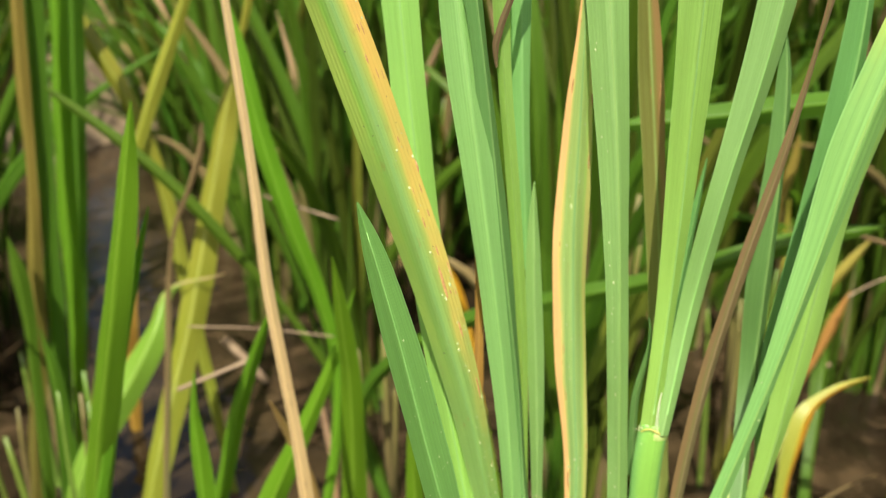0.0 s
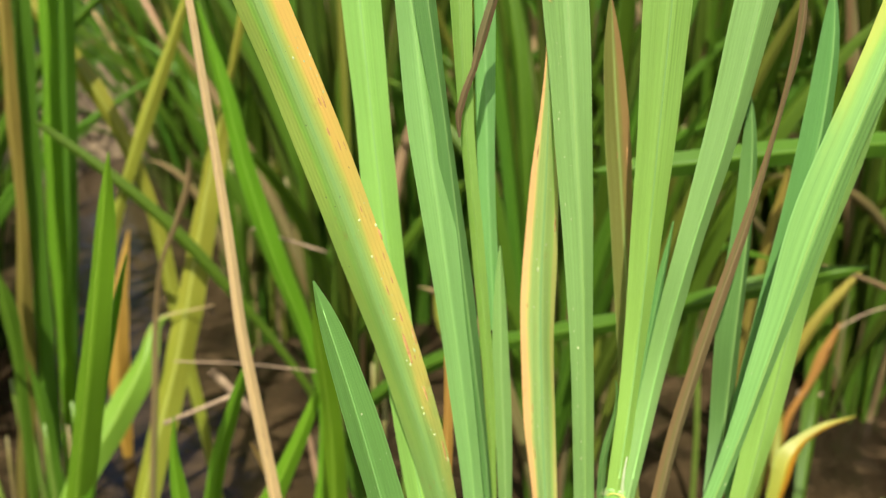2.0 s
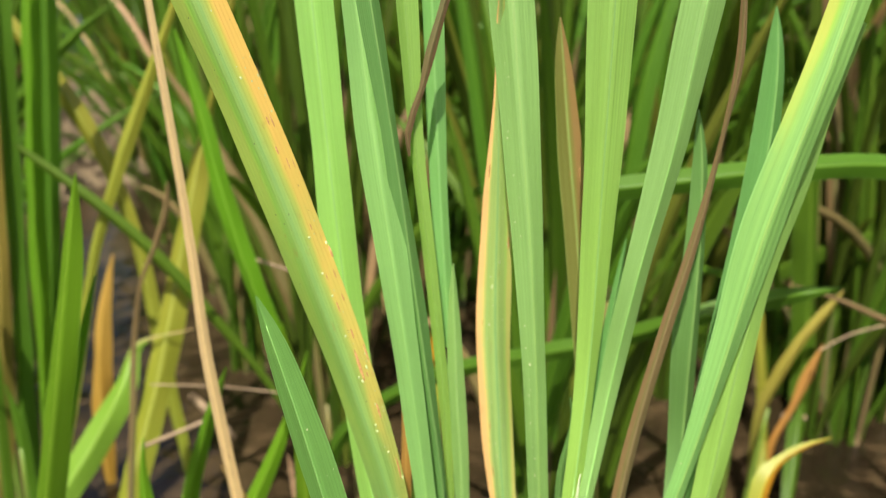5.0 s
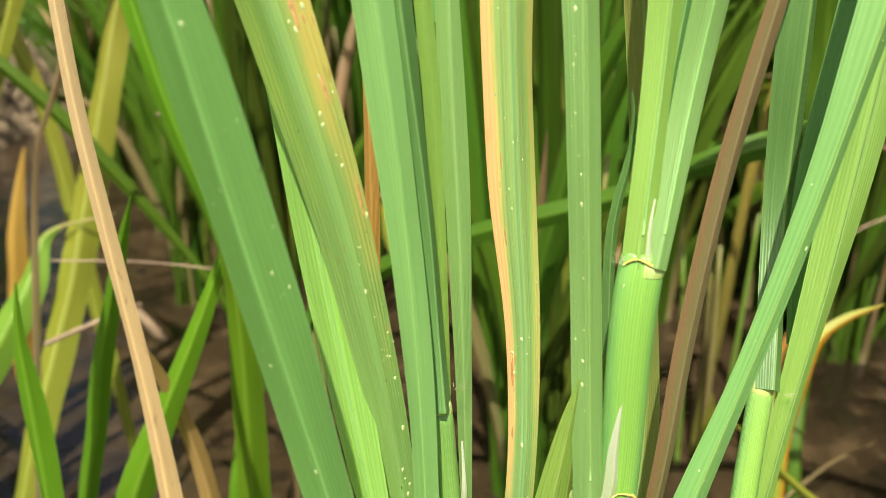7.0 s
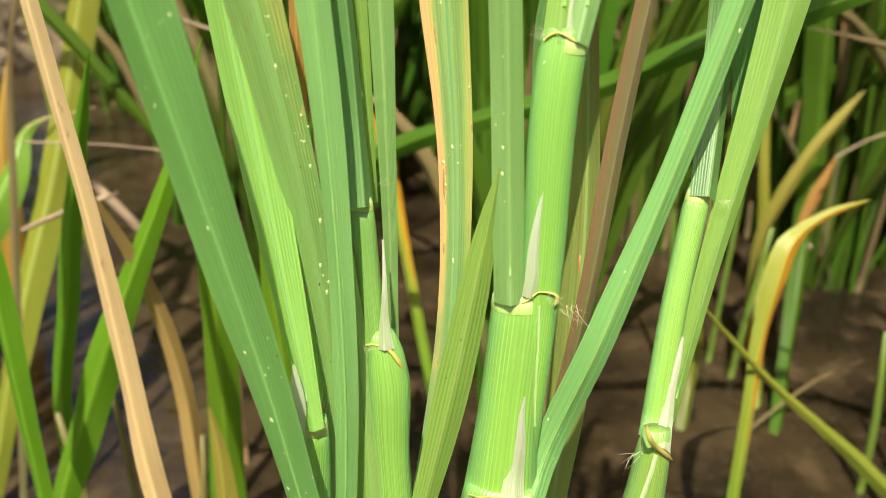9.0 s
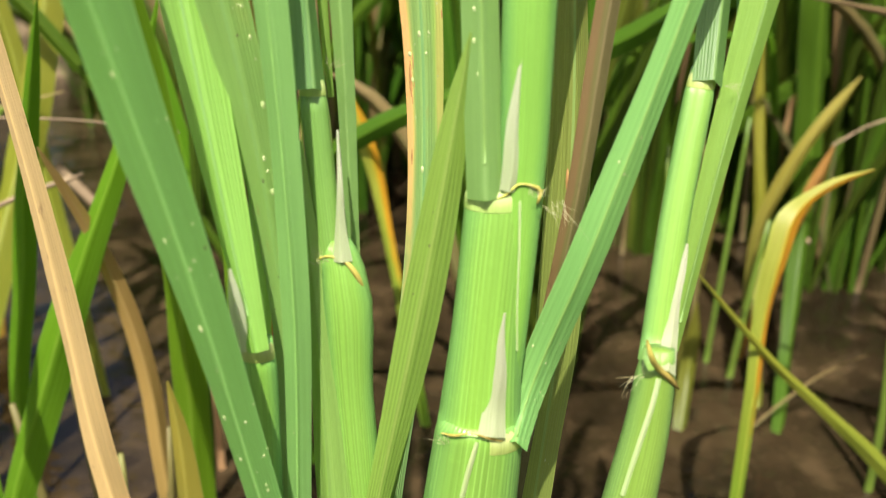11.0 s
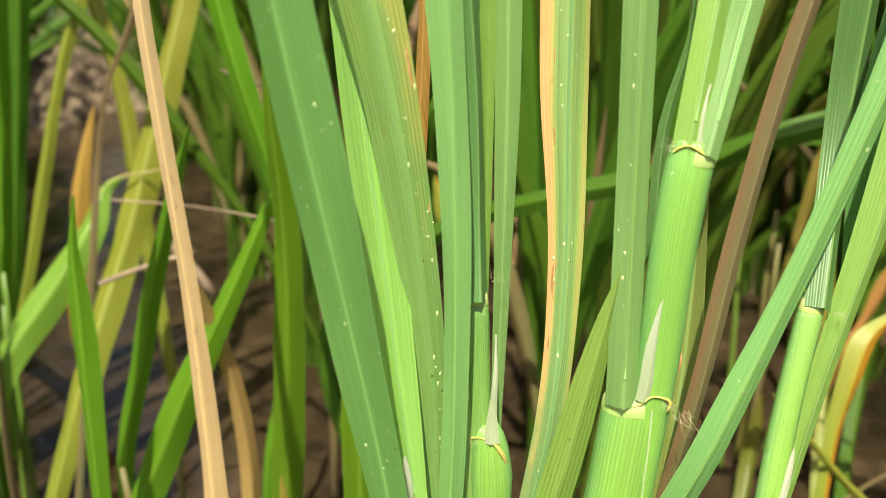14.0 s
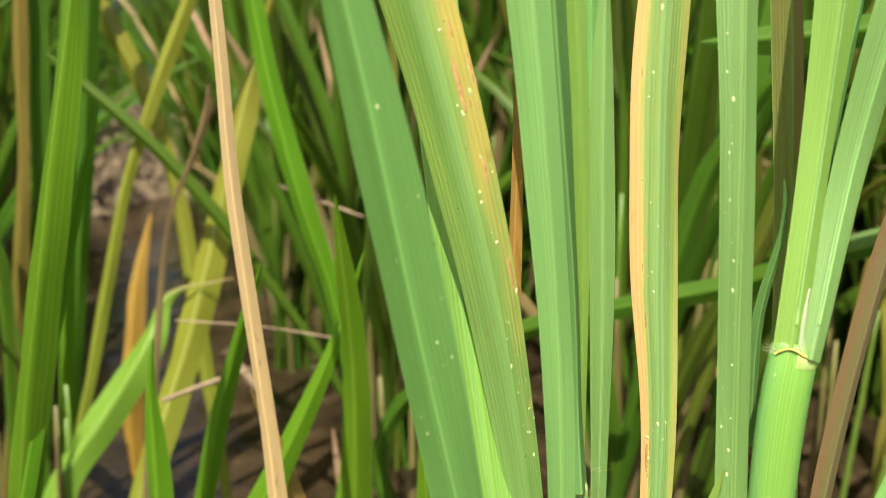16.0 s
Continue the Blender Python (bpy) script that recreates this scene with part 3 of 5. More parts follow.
leaf_p1 = blade("leaf_blade", main, M_orange_dry, [(-0.0299, 0.0182, 0.11, 0.0017), (-0.0498, 0.0271, 0.1709, 0.0021), (-0.047, 0.0257, 0.2007, 0.0022), (-0.0437, 0.0242, 0.2354, 0.0018), (-0.043, 0.0239, 0.27, 0.0028), (-0.0424, 0.0251, 0.3046, 0.0034), (-0.0416, 0.0275, 0.3392, 0.0028), (-0.042, 0.0304, 0.3669, 0.0012), (-0.0425, 0.0313, 0.3738, 0.0004)], 0)
leaf_p2 = blade("leaf_blade", main, M_brown_dry, [(-0.0259, 0.016, 0.47, 0.0025), (-0.0291, 0.016, 0.46, 0.0021), (-0.0323, 0.016, 0.4495, 0.0026), (-0.0344, 0.016, 0.4414, 0.0016), (-0.0382, 0.016, 0.4302, 0.0018), (-0.0379, 0.016, 0.4244, 0.0006)], 0)
leaf_n2 = blade("leaf_blade", main, M_bright_green, [(-0.0166, -0.0032, 0.11, 0.0054), (-0.0277, -0.0087, 0.1935, 0.0065), (-0.0287, -0.0048, 0.2232, 0.0068), (-0.0298, -0.0005, 0.2555, 0.0042), (-0.0315, 0.0037, 0.2878, 0.001)], -15)
leaf_n3 = blade("leaf_blade", main, M_bright_green, [(-0.0404, -0.002, 0.2521, 0.0046), (-0.0397, 0.002, 0.2662, 0.0037), (-0.0398, 0.004, 0.2784, 0.0014)], 0)
sheath_ab = tube("leaf_sheath", main, M_sheath, [(0, -0.0054, 0.2373, 0.0073), (0.0037, -0.002, 0.2819, 0.0076), (0.006, 0.0017, 0.3265, 0.0082), (0.0063, 0.002, 0.3281, 0.0082)])
sheath_bc = tube("leaf_sheath", main, M_sheath, [(-0.0027, -0.0052, 0.237, 0.015), (-0.0012, -0.0033, 0.2583, 0.012), (0.0009, -0.0006, 0.2796, 0.0116), (0.0011, -0.0003, 0.2816, 0.0115)])
sheath_cd = tube("leaf_sheath", main, M_sheath, [(-0.0014, 0.0022, -0.01, 0.0152), (-0.0027, -0.0019, 0.1069, 0.0169), (-0.004, -0.006, 0.2238, 0.0169), (-0.0033, -0.006, 0.2309, 0.0161), (-0.0026, -0.006, 0.238, 0.0153), (-0.0024, -0.006, 0.2412, 0.015)])
sheath_mn = tube("leaf_sheath", main, M_sheath_dark, [(-0.0264, 0.0009, 0.2581, 0.0053), (-0.028, 0.0041, 0.2774, 0.0046), (-0.0293, 0.007, 0.2968, 0.0046)])
sheath_nd = tube("leaf_sheath", main, M_sheath, [(-0.0083, 0.0033, -0.01, 0.0068), (-0.016, 0.0006, 0.1055, 0.0076), (-0.0237, -0.0022, 0.2209, 0.0076), (-0.0247, -0.0002, 0.2435, 0.0075), (-0.0254, 0.0019, 0.2661, 0.0074), (-0.0264, 0.0029, 0.2711, 0.0052)])
sheath_ld = tube("leaf_sheath", main, M_sheath, [(-0.014, 0.0016, -0.01, 0.0046), (-0.0269, -0.0032, 0.1081, 0.0052), (-0.0397, -0.008, 0.2262, 0.0054), (-0.0391, -0.008, 0.241, 0.0056), (-0.0386, -0.0085, 0.2588, 0.0058)])
sheath_qr = tube("leaf_sheath", main, M_sheath, [(0.0263, -0.0075, 0.2523, 0.0054), (0.0305, 0.0022, 0.2747, 0.0052), (0.0358, 0.0118, 0.2971, 0.0051)])
sheath_rd = tube("leaf_sheath", main, M_sheath, [(0.0081, 0.0004, -0.01, 0.0084), (0.0156, -0.0058, 0.1092, 0.0093), (0.0231, -0.0121, 0.2285, 0.0093), (0.0251, -0.011, 0.2423, 0.0077), (0.0261, -0.01, 0.2562, 0.006)])
leaf_br = blade("leaf_blade", plant_west, M_straw_dry, [(-0.097, 0.081, -0.012, 0.0075), (-0.1014, 0.0795, 0.1, 0.0088), (-0.1041, 0.0793, 0.14, 0.0088), (-0.1068, 0.078, 0.18, 0.008), (-0.1078, 0.0768, 0.22, 0.0068), (-0.109, 0.0755, 0.26, 0.0055), (-0.112, 0.0747, 0.3, 0.0046), (-0.115, 0.0745, 0.34, 0.004), (-0.1165, 0.076, 0.38, 0.0034), (-0.12, 0.079, 0.43, 0.0028), (-0.124, 0.082, 0.48, 0.0022), (-0.128, 0.084, 0.52, 0.0006)], 0)
leaf_br2 = blade("leaf_blade", plant_west, M_straw_yellow, [(-0.122, 0.174, -0.012, 0.006), (-0.123, 0.1706, 0.1, 0.0075), (-0.1222, 0.1683, 0.14, 0.0078), (-0.124, 0.1617, 0.18, 0.0066), (-0.1286, 0.1499, 0.22, 0.0046), (-0.1325, 0.140, 0.243, 0.0022), (-0.134, 0.136, 0.252, 0.0006)], 20)
leaf_t2 = blade("leaf_blade", plant_west, M_near_green, [(-0.2513, 0.1289, -0.012, 0.0054), (-0.2292, 0.1199, 0.1405, 0.009), (-0.205, 0.11, 0.2421, 0.0125), (-0.1805, 0.1, 0.3252, 0.0112), (-0.1682, 0.1, 0.3766, 0.0073), (-0.1629, 0.1, 0.4005, 0.0005)], 0)
leaf_t3 = blade("leaf_blade", plant_west, M_near_green, [(-0.196, 0.196, -0.012, 0.006), (-0.1853, 0.1907, 0.14, 0.008), (-0.1731, 0.185, 0.18, 0.0086), (-0.1615, 0.1772, 0.22, 0.0082), (-0.1502, 0.1672, 0.25, 0.0064), (-0.1377, 0.1551, 0.28, 0.0036), (-0.13, 0.147, 0.297, 0.0005)], 15)
leaf_th = blade("leaf_blade", plant_west, M_near_green, [(-0.2541, 0.11, -0.012, 0.006), (-0.2292, 0.11, 0.1376, 0.0064), (-0.2041, 0.11, 0.2373, 0.0064), (-0.1843, 0.11, 0.3026, 0.0042), (-0.1739, 0.11, 0.3358, 0.0034), (-0.1665, 0.11, 0.3568, 0.0006)], 0)
leaf_cu = blade("leaf_blade", plant_mud, M_dry_tip, [(-0.325, 0.25, -0.012, 0.009), (-0.298, 0.2827, 0.12, 0.0195), (-0.2732, 0.3047, 0.16, 0.0205), (-0.2545, 0.322, 0.195, 0.0165), (-0.247, 0.336, 0.217, 0.006), (-0.237, 0.336, 0.223, 0.0022), (-0.222, 0.336, 0.226, 0.0014), (-0.206, 0.336, 0.23, 0.0006)], 0)
leaf_bl = blade("leaf_blade", plant_west, M_near_green, [(-0.197, 0.145, -0.012, 0.009), (-0.176, 0.147, 0.1, 0.0125), (-0.16, 0.148, 0.14, 0.0145), (-0.1435, 0.149, 0.18, 0.0138), (-0.13, 0.15, 0.21, 0.011), (-0.116, 0.152, 0.24, 0.0078), (-0.1035, 0.154, 0.27, 0.0042), (-0.094, 0.156, 0.3, 0.0006)], 0)
leaf_ul = blade("leaf_blade", plant_west, M_near_green, [(-0.142, 0.24, -0.012, 0.005), (-0.1368, 0.2412, 0.05, 0.0062), (-0.1317, 0.2426, 0.1, 0.0066), (-0.1228, 0.2492, 0.15, 0.0066), (-0.1195, 0.2546, 0.2, 0.0072), (-0.1271, 0.253, 0.25, 0.0095), (-0.1403, 0.249, 0.3, 0.0112), (-0.1515, 0.2489, 0.35, 0.0104), (-0.1603, 0.2509, 0.4, 0.0075), (-0.169, 0.252, 0.44, 0.001)], 0)
leaf_yl = blade("leaf_blade", plant_mud, M_yellow_green, [(-0.282, 0.25, -0.012, 0.008), (-0.253, 0.2982, 0.12, 0.0185), (-0.2375, 0.3268, 0.18, 0.0195), (-0.2241, 0.3496, 0.24, 0.019), (-0.2114, 0.3679, 0.3, 0.0175), (-0.2035, 0.378, 0.335, 0.0145), (-0.197, 0.382, 0.36, 0.0066), (-0.182, 0.382, 0.409, 0.0055), (-0.163, 0.38, 0.475, 0.004), (-0.15, 0.37, 0.53, 0.001)], 0)
leaf_or = blade("leaf_blade", plant_back, M_orange_dry, [(-0.356, 0.484, -0.012, 0.009), (-0.3525, 0.4797, 0.05, 0.018), (-0.3446, 0.4734, 0.1, 0.02), (-0.3359, 0.4692, 0.15, 0.0165), (-0.3252, 0.4691, 0.2, 0.011), (-0.314, 0.472, 0.238, 0.0014)], 0)
leaf_le = blade("leaf_blade", plant_back, M_yellow_green, [(-0.3573, 0.34, -0.012, 0.006), (-0.3292, 0.34, 0.0832, 0.0081), (-0.3105, 0.34, 0.1466, 0.0081), (-0.2914, 0.34, 0.2117, 0.0085), (-0.2687, 0.34, 0.2886, 0.0073), (-0.2493, 0.34, 0.3361, 0.0099), (-0.2228, 0.34, 0.3915, 0.0088), (-0.1981, 0.34, 0.4432, 0.0047), (-0.1766, 0.34, 0.4883, 0.004), (-0.1551, 0.33, 0.5214, 0.0012)], 0)
leaf_hr = blade("leaf_blade", plant_east, M_field_green_shaded, [(0.2142, 0.16, -0.012, 0.006), (0.3328, 0.16, 0.2261, 0.01), (0.1642, 0.16, 0.3849, 0.011), (0.1127, 0.16, 0.3826, 0.011), (0.0711, 0.16, 0.3784, 0.011), (0.0341, 0.16, 0.375, 0.007), (0.0228, 0.16, 0.3746, 0.001)], 0)
leaf_hr2 = blade("leaf_blade", plant_behind, M_field_green_shaded, [(-0.0735, 0.3018, -0.012, 0.006), (-0.115, 0.3219, 0.1287, 0.01), (-0.0285, 0.28, 0.2226, 0.011), (0.0129, 0.26, 0.2424, 0.011), (0.0695, 0.24, 0.2641, 0.011), (0.1012, 0.22, 0.2843, 0.011), (0.1418, 0.21, 0.3003, 0.011), (0.1574, 0.2, 0.3082, 0.007), (0.1744, 0.2, 0.3109, 0.001)], 0)
leaf_yr = blade("leaf_blade", plant_yellow, M_yellow_dry, [(0.2365, 0.42, -0.012, 0.0045), (0.2365, 0.42, 0.06, 0.0075), (0.2382, 0.42, 0.1127, 0.0095), (0.2491, 0.42, 0.1448, 0.0104), (0.2642, 0.42, 0.1758, 0.0091), (0.2806, 0.42, 0.2008, 0.0081), (0.2915, 0.42, 0.2179, 0.0011)], 0)
leaf_ob = blade("leaf_blade", plant_water, M_orange_bend, [(0.126, 0.15, -0.012, 0.005), (0.129, 0.165, 0.072, 0.0058), (0.133, 0.175, 0.126, 0.0062), (0.137, 0.185, 0.164, 0.008), (0.142, 0.19, 0.187, 0.0105), (0.147, 0.195, 0.201, 0.0105), (0.156, 0.2, 0.208, 0.0058), (0.168, 0.203, 0.214, 0.004), (0.185, 0.205, 0.219, 0.0006)], 0)
leaf_tw = blade("leaf_blade", plant_water, M_yellow_green, [(0.2922, 0.222, -0.012, 0.006), (0.2661, 0.2148, 0.0153, 0.01), (0.2487, 0.21, 0.0335, 0.01), (0.2123, 0.2, 0.0715, 0.0083), (0.1773, 0.19, 0.1061, 0.0057), (0.1443, 0.18, 0.1376, 0.0037), (0.1185, 0.17, 0.1663, 0.0024), (0.0956, 0.16, 0.1927, 0.0007)], 0)
leaf_tg = blade("leaf_blade", plant_water, M_field_green_shaded, [(0.2186, 0.3052, -0.012, 0.006), (0.2227, 0.3141, -0.0065, 0.0088), (0.2254, 0.32, -0.0028, 0.0088), (0.2531, 0.38, 0.0321, 0.0116), (0.2793, 0.44, 0.0959, 0.0157), (0.2827, 0.46, 0.1783, 0.0218), (0.2737, 0.46, 0.2592, 0.0225), (0.2655, 0.46, 0.3337, 0.0191), (0.2572, 0.445, 0.3903, 0.0056)], 0)
leaf_lv1 = blade("leaf_blade", plant_back, M_near_green, [(-0.3563, 0.36, -0.012, 0.006), (-0.3454, 0.36, 0.0729, 0.01), (-0.338, 0.36, 0.1294, 0.0108), (-0.3286, 0.36, 0.2022, 0.0125), (-0.3182, 0.36, 0.2906, 0.0138), (-0.3072, 0.36, 0.3706, 0.0135), (-0.2956, 0.36, 0.4432, 0.0129), (-0.2878, 0.36, 0.4926, 0.0109), (-0.2799, 0.35, 0.5299, 0.0032)], 0)
leaf_lv2 = blade("leaf_blade", plant_back, M_field_green_shaded, [(-0.3761, 0.4, -0.012, 0.006), (-0.3586, 0.4, 0.0925, 0.0099), (-0.3469, 0.4, 0.1622, 0.0099), (-0.3276, 0.4, 0.2773, 0.0118), (-0.3146, 0.4, 0.363, 0.0129), (-0.3031, 0.4, 0.4409, 0.0123), (-0.2958, 0.4, 0.4904, 0.0105), (-0.2885, 0.39, 0.5279, 0.0031)], 20)
leaf_lv3 = blade("leaf_blade", plant_back, M_field_green_shaded, [(-0.3587, 0.33, -0.012, 0.006), (-0.3485, 0.33, 0.0638, 0.01), (-0.3417, 0.33, 0.1143, 0.0159), (-0.3279, 0.33, 0.2171, 0.015), (-0.3176, 0.33, 0.3007, 0.0138), (-0.3084, 0.33, 0.3763, 0.0142), (-0.2984, 0.33, 0.445, 0.0129), (-0.2912, 0.33, 0.4944, 0.0109), (-0.284, 0.32, 0.5319, 0.0032)], -15)
leaf_lv4 = blade("leaf_blade", plant_back, M_yellow_dry, [(-0.3803, 0.32, -0.012, 0.006), (-0.3674, 0.32, 0.0532, 0.01), (-0.3588, 0.32, 0.0967, 0.014), (-0.334, 0.32, 0.2222, 0.0115), (-0.3206, 0.32, 0.3041, 0.0081), (-0.312, 0.32, 0.3783, 0.0091), (-0.3031, 0.32, 0.4456, 0.0067), (-0.2992, 0.32, 0.4753, 0.0057), (-0.2953, 0.314, 0.4979, 0.0017)], 0)
leaf_lv5 = blade("leaf_blade", plant_back, M_field_green_shaded, [(-0.3534, 0.3, -0.012, 0.006), (-0.3459, 0.3, 0.065, 0.0096), (-0.3409, 0.3, 0.1163, 0.0096), (-0.3355, 0.3, 0.1718, 0.0085), (-0.3316, 0.3, 0.2153, 0.0098), (-0.3311, 0.3, 0.2486, 0.0096), (-0.3325, 0.3, 0.2726, 0.0015)], 0)
leaf_lv6 = blade("leaf_blade", plant_back, M_field_green_shaded, [(-0.3161, 0.29, -0.012, 0.006), (-0.3165, 0.29, 0.0636, 0.0095), (-0.3167, 0.29, 0.1139, 0.0095), (-0.3168, 0.29, 0.1419, 0.0086), (-0.3164, 0.29, 0.1778, 0.0084), (-0.3196, 0.29, 0.2122, 0.0011)], 0)
leaf_x1 = blade("leaf_blade", plant_mud, M_yellow_green, [(-0.2356, 0.3876, -0.012, 0.006), (-0.2502, 0.401, 0.1011, 0.01), (-0.2599, 0.41, 0.1765, 0.0114), (-0.2708, 0.42, 0.2605, 0.0119), (-0.2828, 0.42, 0.3199, 0.0108), (-0.2972, 0.42, 0.359, 0.0134), (-0.3193, 0.42, 0.4006, 0.0128), (-0.3438, 0.42, 0.4403, 0.0083), (-0.3561, 0.42, 0.4632, 0.0014)], 0)
leaf_x2 = blade("leaf_blade", plant_behind, M_field_green_shaded, [(-0.0907, 0.33, -0.012, 0.0057), (-0.1109, 0.33, 0.0914, 0.0057), (-0.1407, 0.33, 0.1604, 0.0057), (-0.1723, 0.33, 0.2153, 0.006), (-0.2025, 0.33, 0.2586, 0.0081), (-0.2349, 0.33, 0.2998, 0.0084), (-0.2755, 0.33, 0.339, 0.0067), (-0.2958, 0.33, 0.3561, 0.0048), (-0.3079, 0.33, 0.3672, 0.001)], 0)
leaf_bc1 = blade("leaf_blade", plant_mud, M_brown_dry, [(-0.249, 0.2271, -0.012, 0.0043), (-0.2372, 0.2528, 0.1187, 0.0043), (-0.2293, 0.27, 0.2059, 0.0043), (-0.2247, 0.28, 0.2566, 0.0035), (-0.217, 0.28, 0.2871, 0.0029), (-0.2044, 0.28, 0.3127, 0.0034), (-0.1947, 0.28, 0.3374, 0.0038), (-0.1924, 0.28, 0.3511, 0.0013)], 0)
leaf_sg = blade("leaf_blade", plant_west, M_near_green, [(-0.1699, 0.12, -0.012, 0.006), (-0.1666, 0.12, 0.1397, 0.0069), (-0.1644, 0.12, 0.2408, 0.0069), (-0.164, 0.12, 0.2588, 0.0035), (-0.1615, 0.12, 0.277, 0.0007)], 0)
leaf_bs = blade("leaf_blade", plant_behind, M_straw_dry, [(-0.136, 0.3, -0.012, 0.0053), (-0.1355, 0.3, 0.0212, 0.0053), (-0.1353, 0.3, 0.0433, 0.0053), (-0.1347, 0.3, 0.0928, 0.0041), (-0.1377, 0.3, 0.1239, 0.0046), (-0.1398, 0.3, 0.1499, 0.001)], 0)
leaf_gs = blade("leaf_blade", plant_behind, M_olive_shaded, [(-0.1256, 0.22, -0.012, 0.006), (-0.1212, 0.22, 0.0436, 0.0076), (-0.1182, 0.22, 0.0806, 0.0076), (-0.1113, 0.22, 0.1672, 0.0051), (-0.1056, 0.22, 0.2519, 0.0035), (-0.1023, 0.22, 0.3018, 0.003), (-0.099, 0.21, 0.3397, 0.0009)], 0)
leaf_gd = blade("leaf_blade", plant_west, M_near_green, [(-0.11, 0.16, -0.012, 0.008), (-0.1068, 0.1572, 0.08, 0.0135), (-0.1023, 0.1542, 0.14, 0.0135), (-0.0992, 0.15, 0.2, 0.0125), (-0.0972, 0.1453, 0.26, 0.0098), (-0.0987, 0.1382, 0.3, 0.006), (-0.1, 0.134, 0.325, 0.0006)], 0)
leaf_yd = blade("leaf_blade", plant_west, M_yellow_dry, [(-0.0905, 0.1, -0.012, 0.006), (-0.0903, 0.1, 0.0759, 0.0096), (-0.0902, 0.1, 0.1344, 0.0096), (-0.0901, 0.1, 0.1679, 0.0051), (-0.0914, 0.1, 0.1857, 0.0006)], 0)
leaf_yt = blade("leaf_blade", plant_yellow, M_yellow_dry, [(0.1813, 0.4, -0.012, 0.006), (0.1906, 0.4, 0.1009, 0.0081), (0.1968, 0.4, 0.1762, 0.0081), (0.2008, 0.4, 0.2249, 0.0078), (0.2062, 0.4, 0.262, 0.0085), (0.2104, 0.4, 0.2888, 0.0067), (0.211, 0.4, 0.3085, 0.0013)], 0)
leaf_or3 = blade("leaf_blade", plant_yellow, M_orange_dry, [(0.2344, 0.42, -0.012, 0.006), (0.2422, 0.42, 0.0291, 0.0077), (0.2474, 0.42, 0.0565, 0.0077), (0.2517, 0.42, 0.0793, 0.0065), (0.2649, 0.42, 0.1124, 0.0072), (0.2726, 0.42, 0.1392, 0.0104), (0.2814, 0.42, 0.1704, 0.0013)], 0)
leaf_or5 = blade("leaf_blade", plant_water, M_yellow_shaded, [(0.1594, 0.32, -0.012, 0.006), (0.164, 0.332, 0.0022, 0.01), (0.1671, 0.34, 0.0117, 0.0106), (0.1728, 0.355, 0.0295, 0.0116), (0.1757, 0.36, 0.0536, 0.0093), (0.1751, 0.36, 0.0798, 0.0011)], 0)
leaf_or6 = blade("leaf_blade", plant_water, M_brown_dry, [(0.1893, 0.3162, -0.012, 0.0024), (0.2148, 0.3235, 0.011, 0.0024), (0.2374, 0.33, 0.0264, 0.0024), (0.2548, 0.335, 0.0363, 0.0019), (0.2731, 0.34, 0.0419, 0.0014), (0.2867, 0.34, 0.0483, 0.0005)], 0)
leaf_vs = blade("leaf_blade", plant_water, M_yellow_green, [(0.2223, 0.3446, -0.012, 0.006), (0.2263, 0.3598, 0.0069, 0.0088), (0.229, 0.37, 0.0196, 0.0088), (0.2421, 0.42, 0.0816, 0.0092), (0.2396, 0.44, 0.1542, 0.0083), (0.2379, 0.4533, 0.2023, 0.007), (0.2362, 0.4566, 0.2385, 0.0021)], 0)
leaf_oc = blade("leaf_blade", plant_behind, M_orange_bend, [(-0.005, 0.338, -0.012, 0.006), (-0.0201, 0.3572, 0.0714, 0.0073), (-0.0301, 0.37, 0.1271, 0.0073), (-0.0379, 0.38, 0.1705, 0.01), (-0.0455, 0.38, 0.1968, 0.0114), (-0.0517, 0.38, 0.2184, 0.001)], 0)
leaf_nb = blade("leaf_blade", plant_west, M_near_green, [(-0.0558, 0.1, -0.012, 0.006), (-0.0613, 0.1, 0.1178, 0.01), (-0.0649, 0.1, 0.2044, 0.0109), (-0.0657, 0.1, 0.2216, 0.0086), (-0.0667, 0.1, 0.2422, 0.005), (-0.0681, 0.1, 0.2588, 0.0005)], 0)
leaf_nc = blade("leaf_blade", plant_behind, M_field_green_shaded, [(-0.05, 0.22, -0.012, 0.006), (-0.0479, 0.22, 0.0684, 0.01), (-0.0464, 0.22, 0.1221, 0.0128), (-0.0453, 0.22, 0.1652, 0.0112), (-0.0455, 0.22, 0.1883, 0.0076), (-0.0462, 0.22, 0.2116, 0.001)], 0)
ligule_ga = blade("ligule", sheath_ab, M_ligule, [(0.0064, -0.0007, 0.3277, 0.0013), (0.0064, -0, 0.3301, 0.0008), (0.0068, 0.001, 0.3335, 0.0007), (0.0072, 0.0018, 0.3361, 0.0004), (0.0076, 0.0023, 0.3378, 0.0002)], 0, "thin pale papery membrane", step=0.002, fold=0.2, wavy=0.12)
ligule_gb = blade("ligule", sheath_bc, M_ligule, [(0.0013, -0.0049, 0.2816, 0.0028), (0.0019, -0.0046, 0.2854, 0.003), (0.0021, -0.0041, 0.2911, 0.0024), (0.0026, -0.0037, 0.2975, 0.0012), (0.0032, -0.0034, 0.303, 0.0002)], 0, "thin pale papery membrane", step=0.002, fold=0.2, wavy=0.12)
ligule_gc = blade("ligule", sheath_cd, M_ligule, [(-0.0008, -0.0118, 0.2411, 0.0044), (-0.0004, -0.0098, 0.2447, 0.0035), (0.0005, -0.0088, 0.2512, 0.002), (0.0006, -0.008, 0.2576, 0.0011), (0.0011, -0.0074, 0.2619, 0.0002)], 0, "thin pale papery membrane", step=0.002, fold=0.2, wavy=0.12)
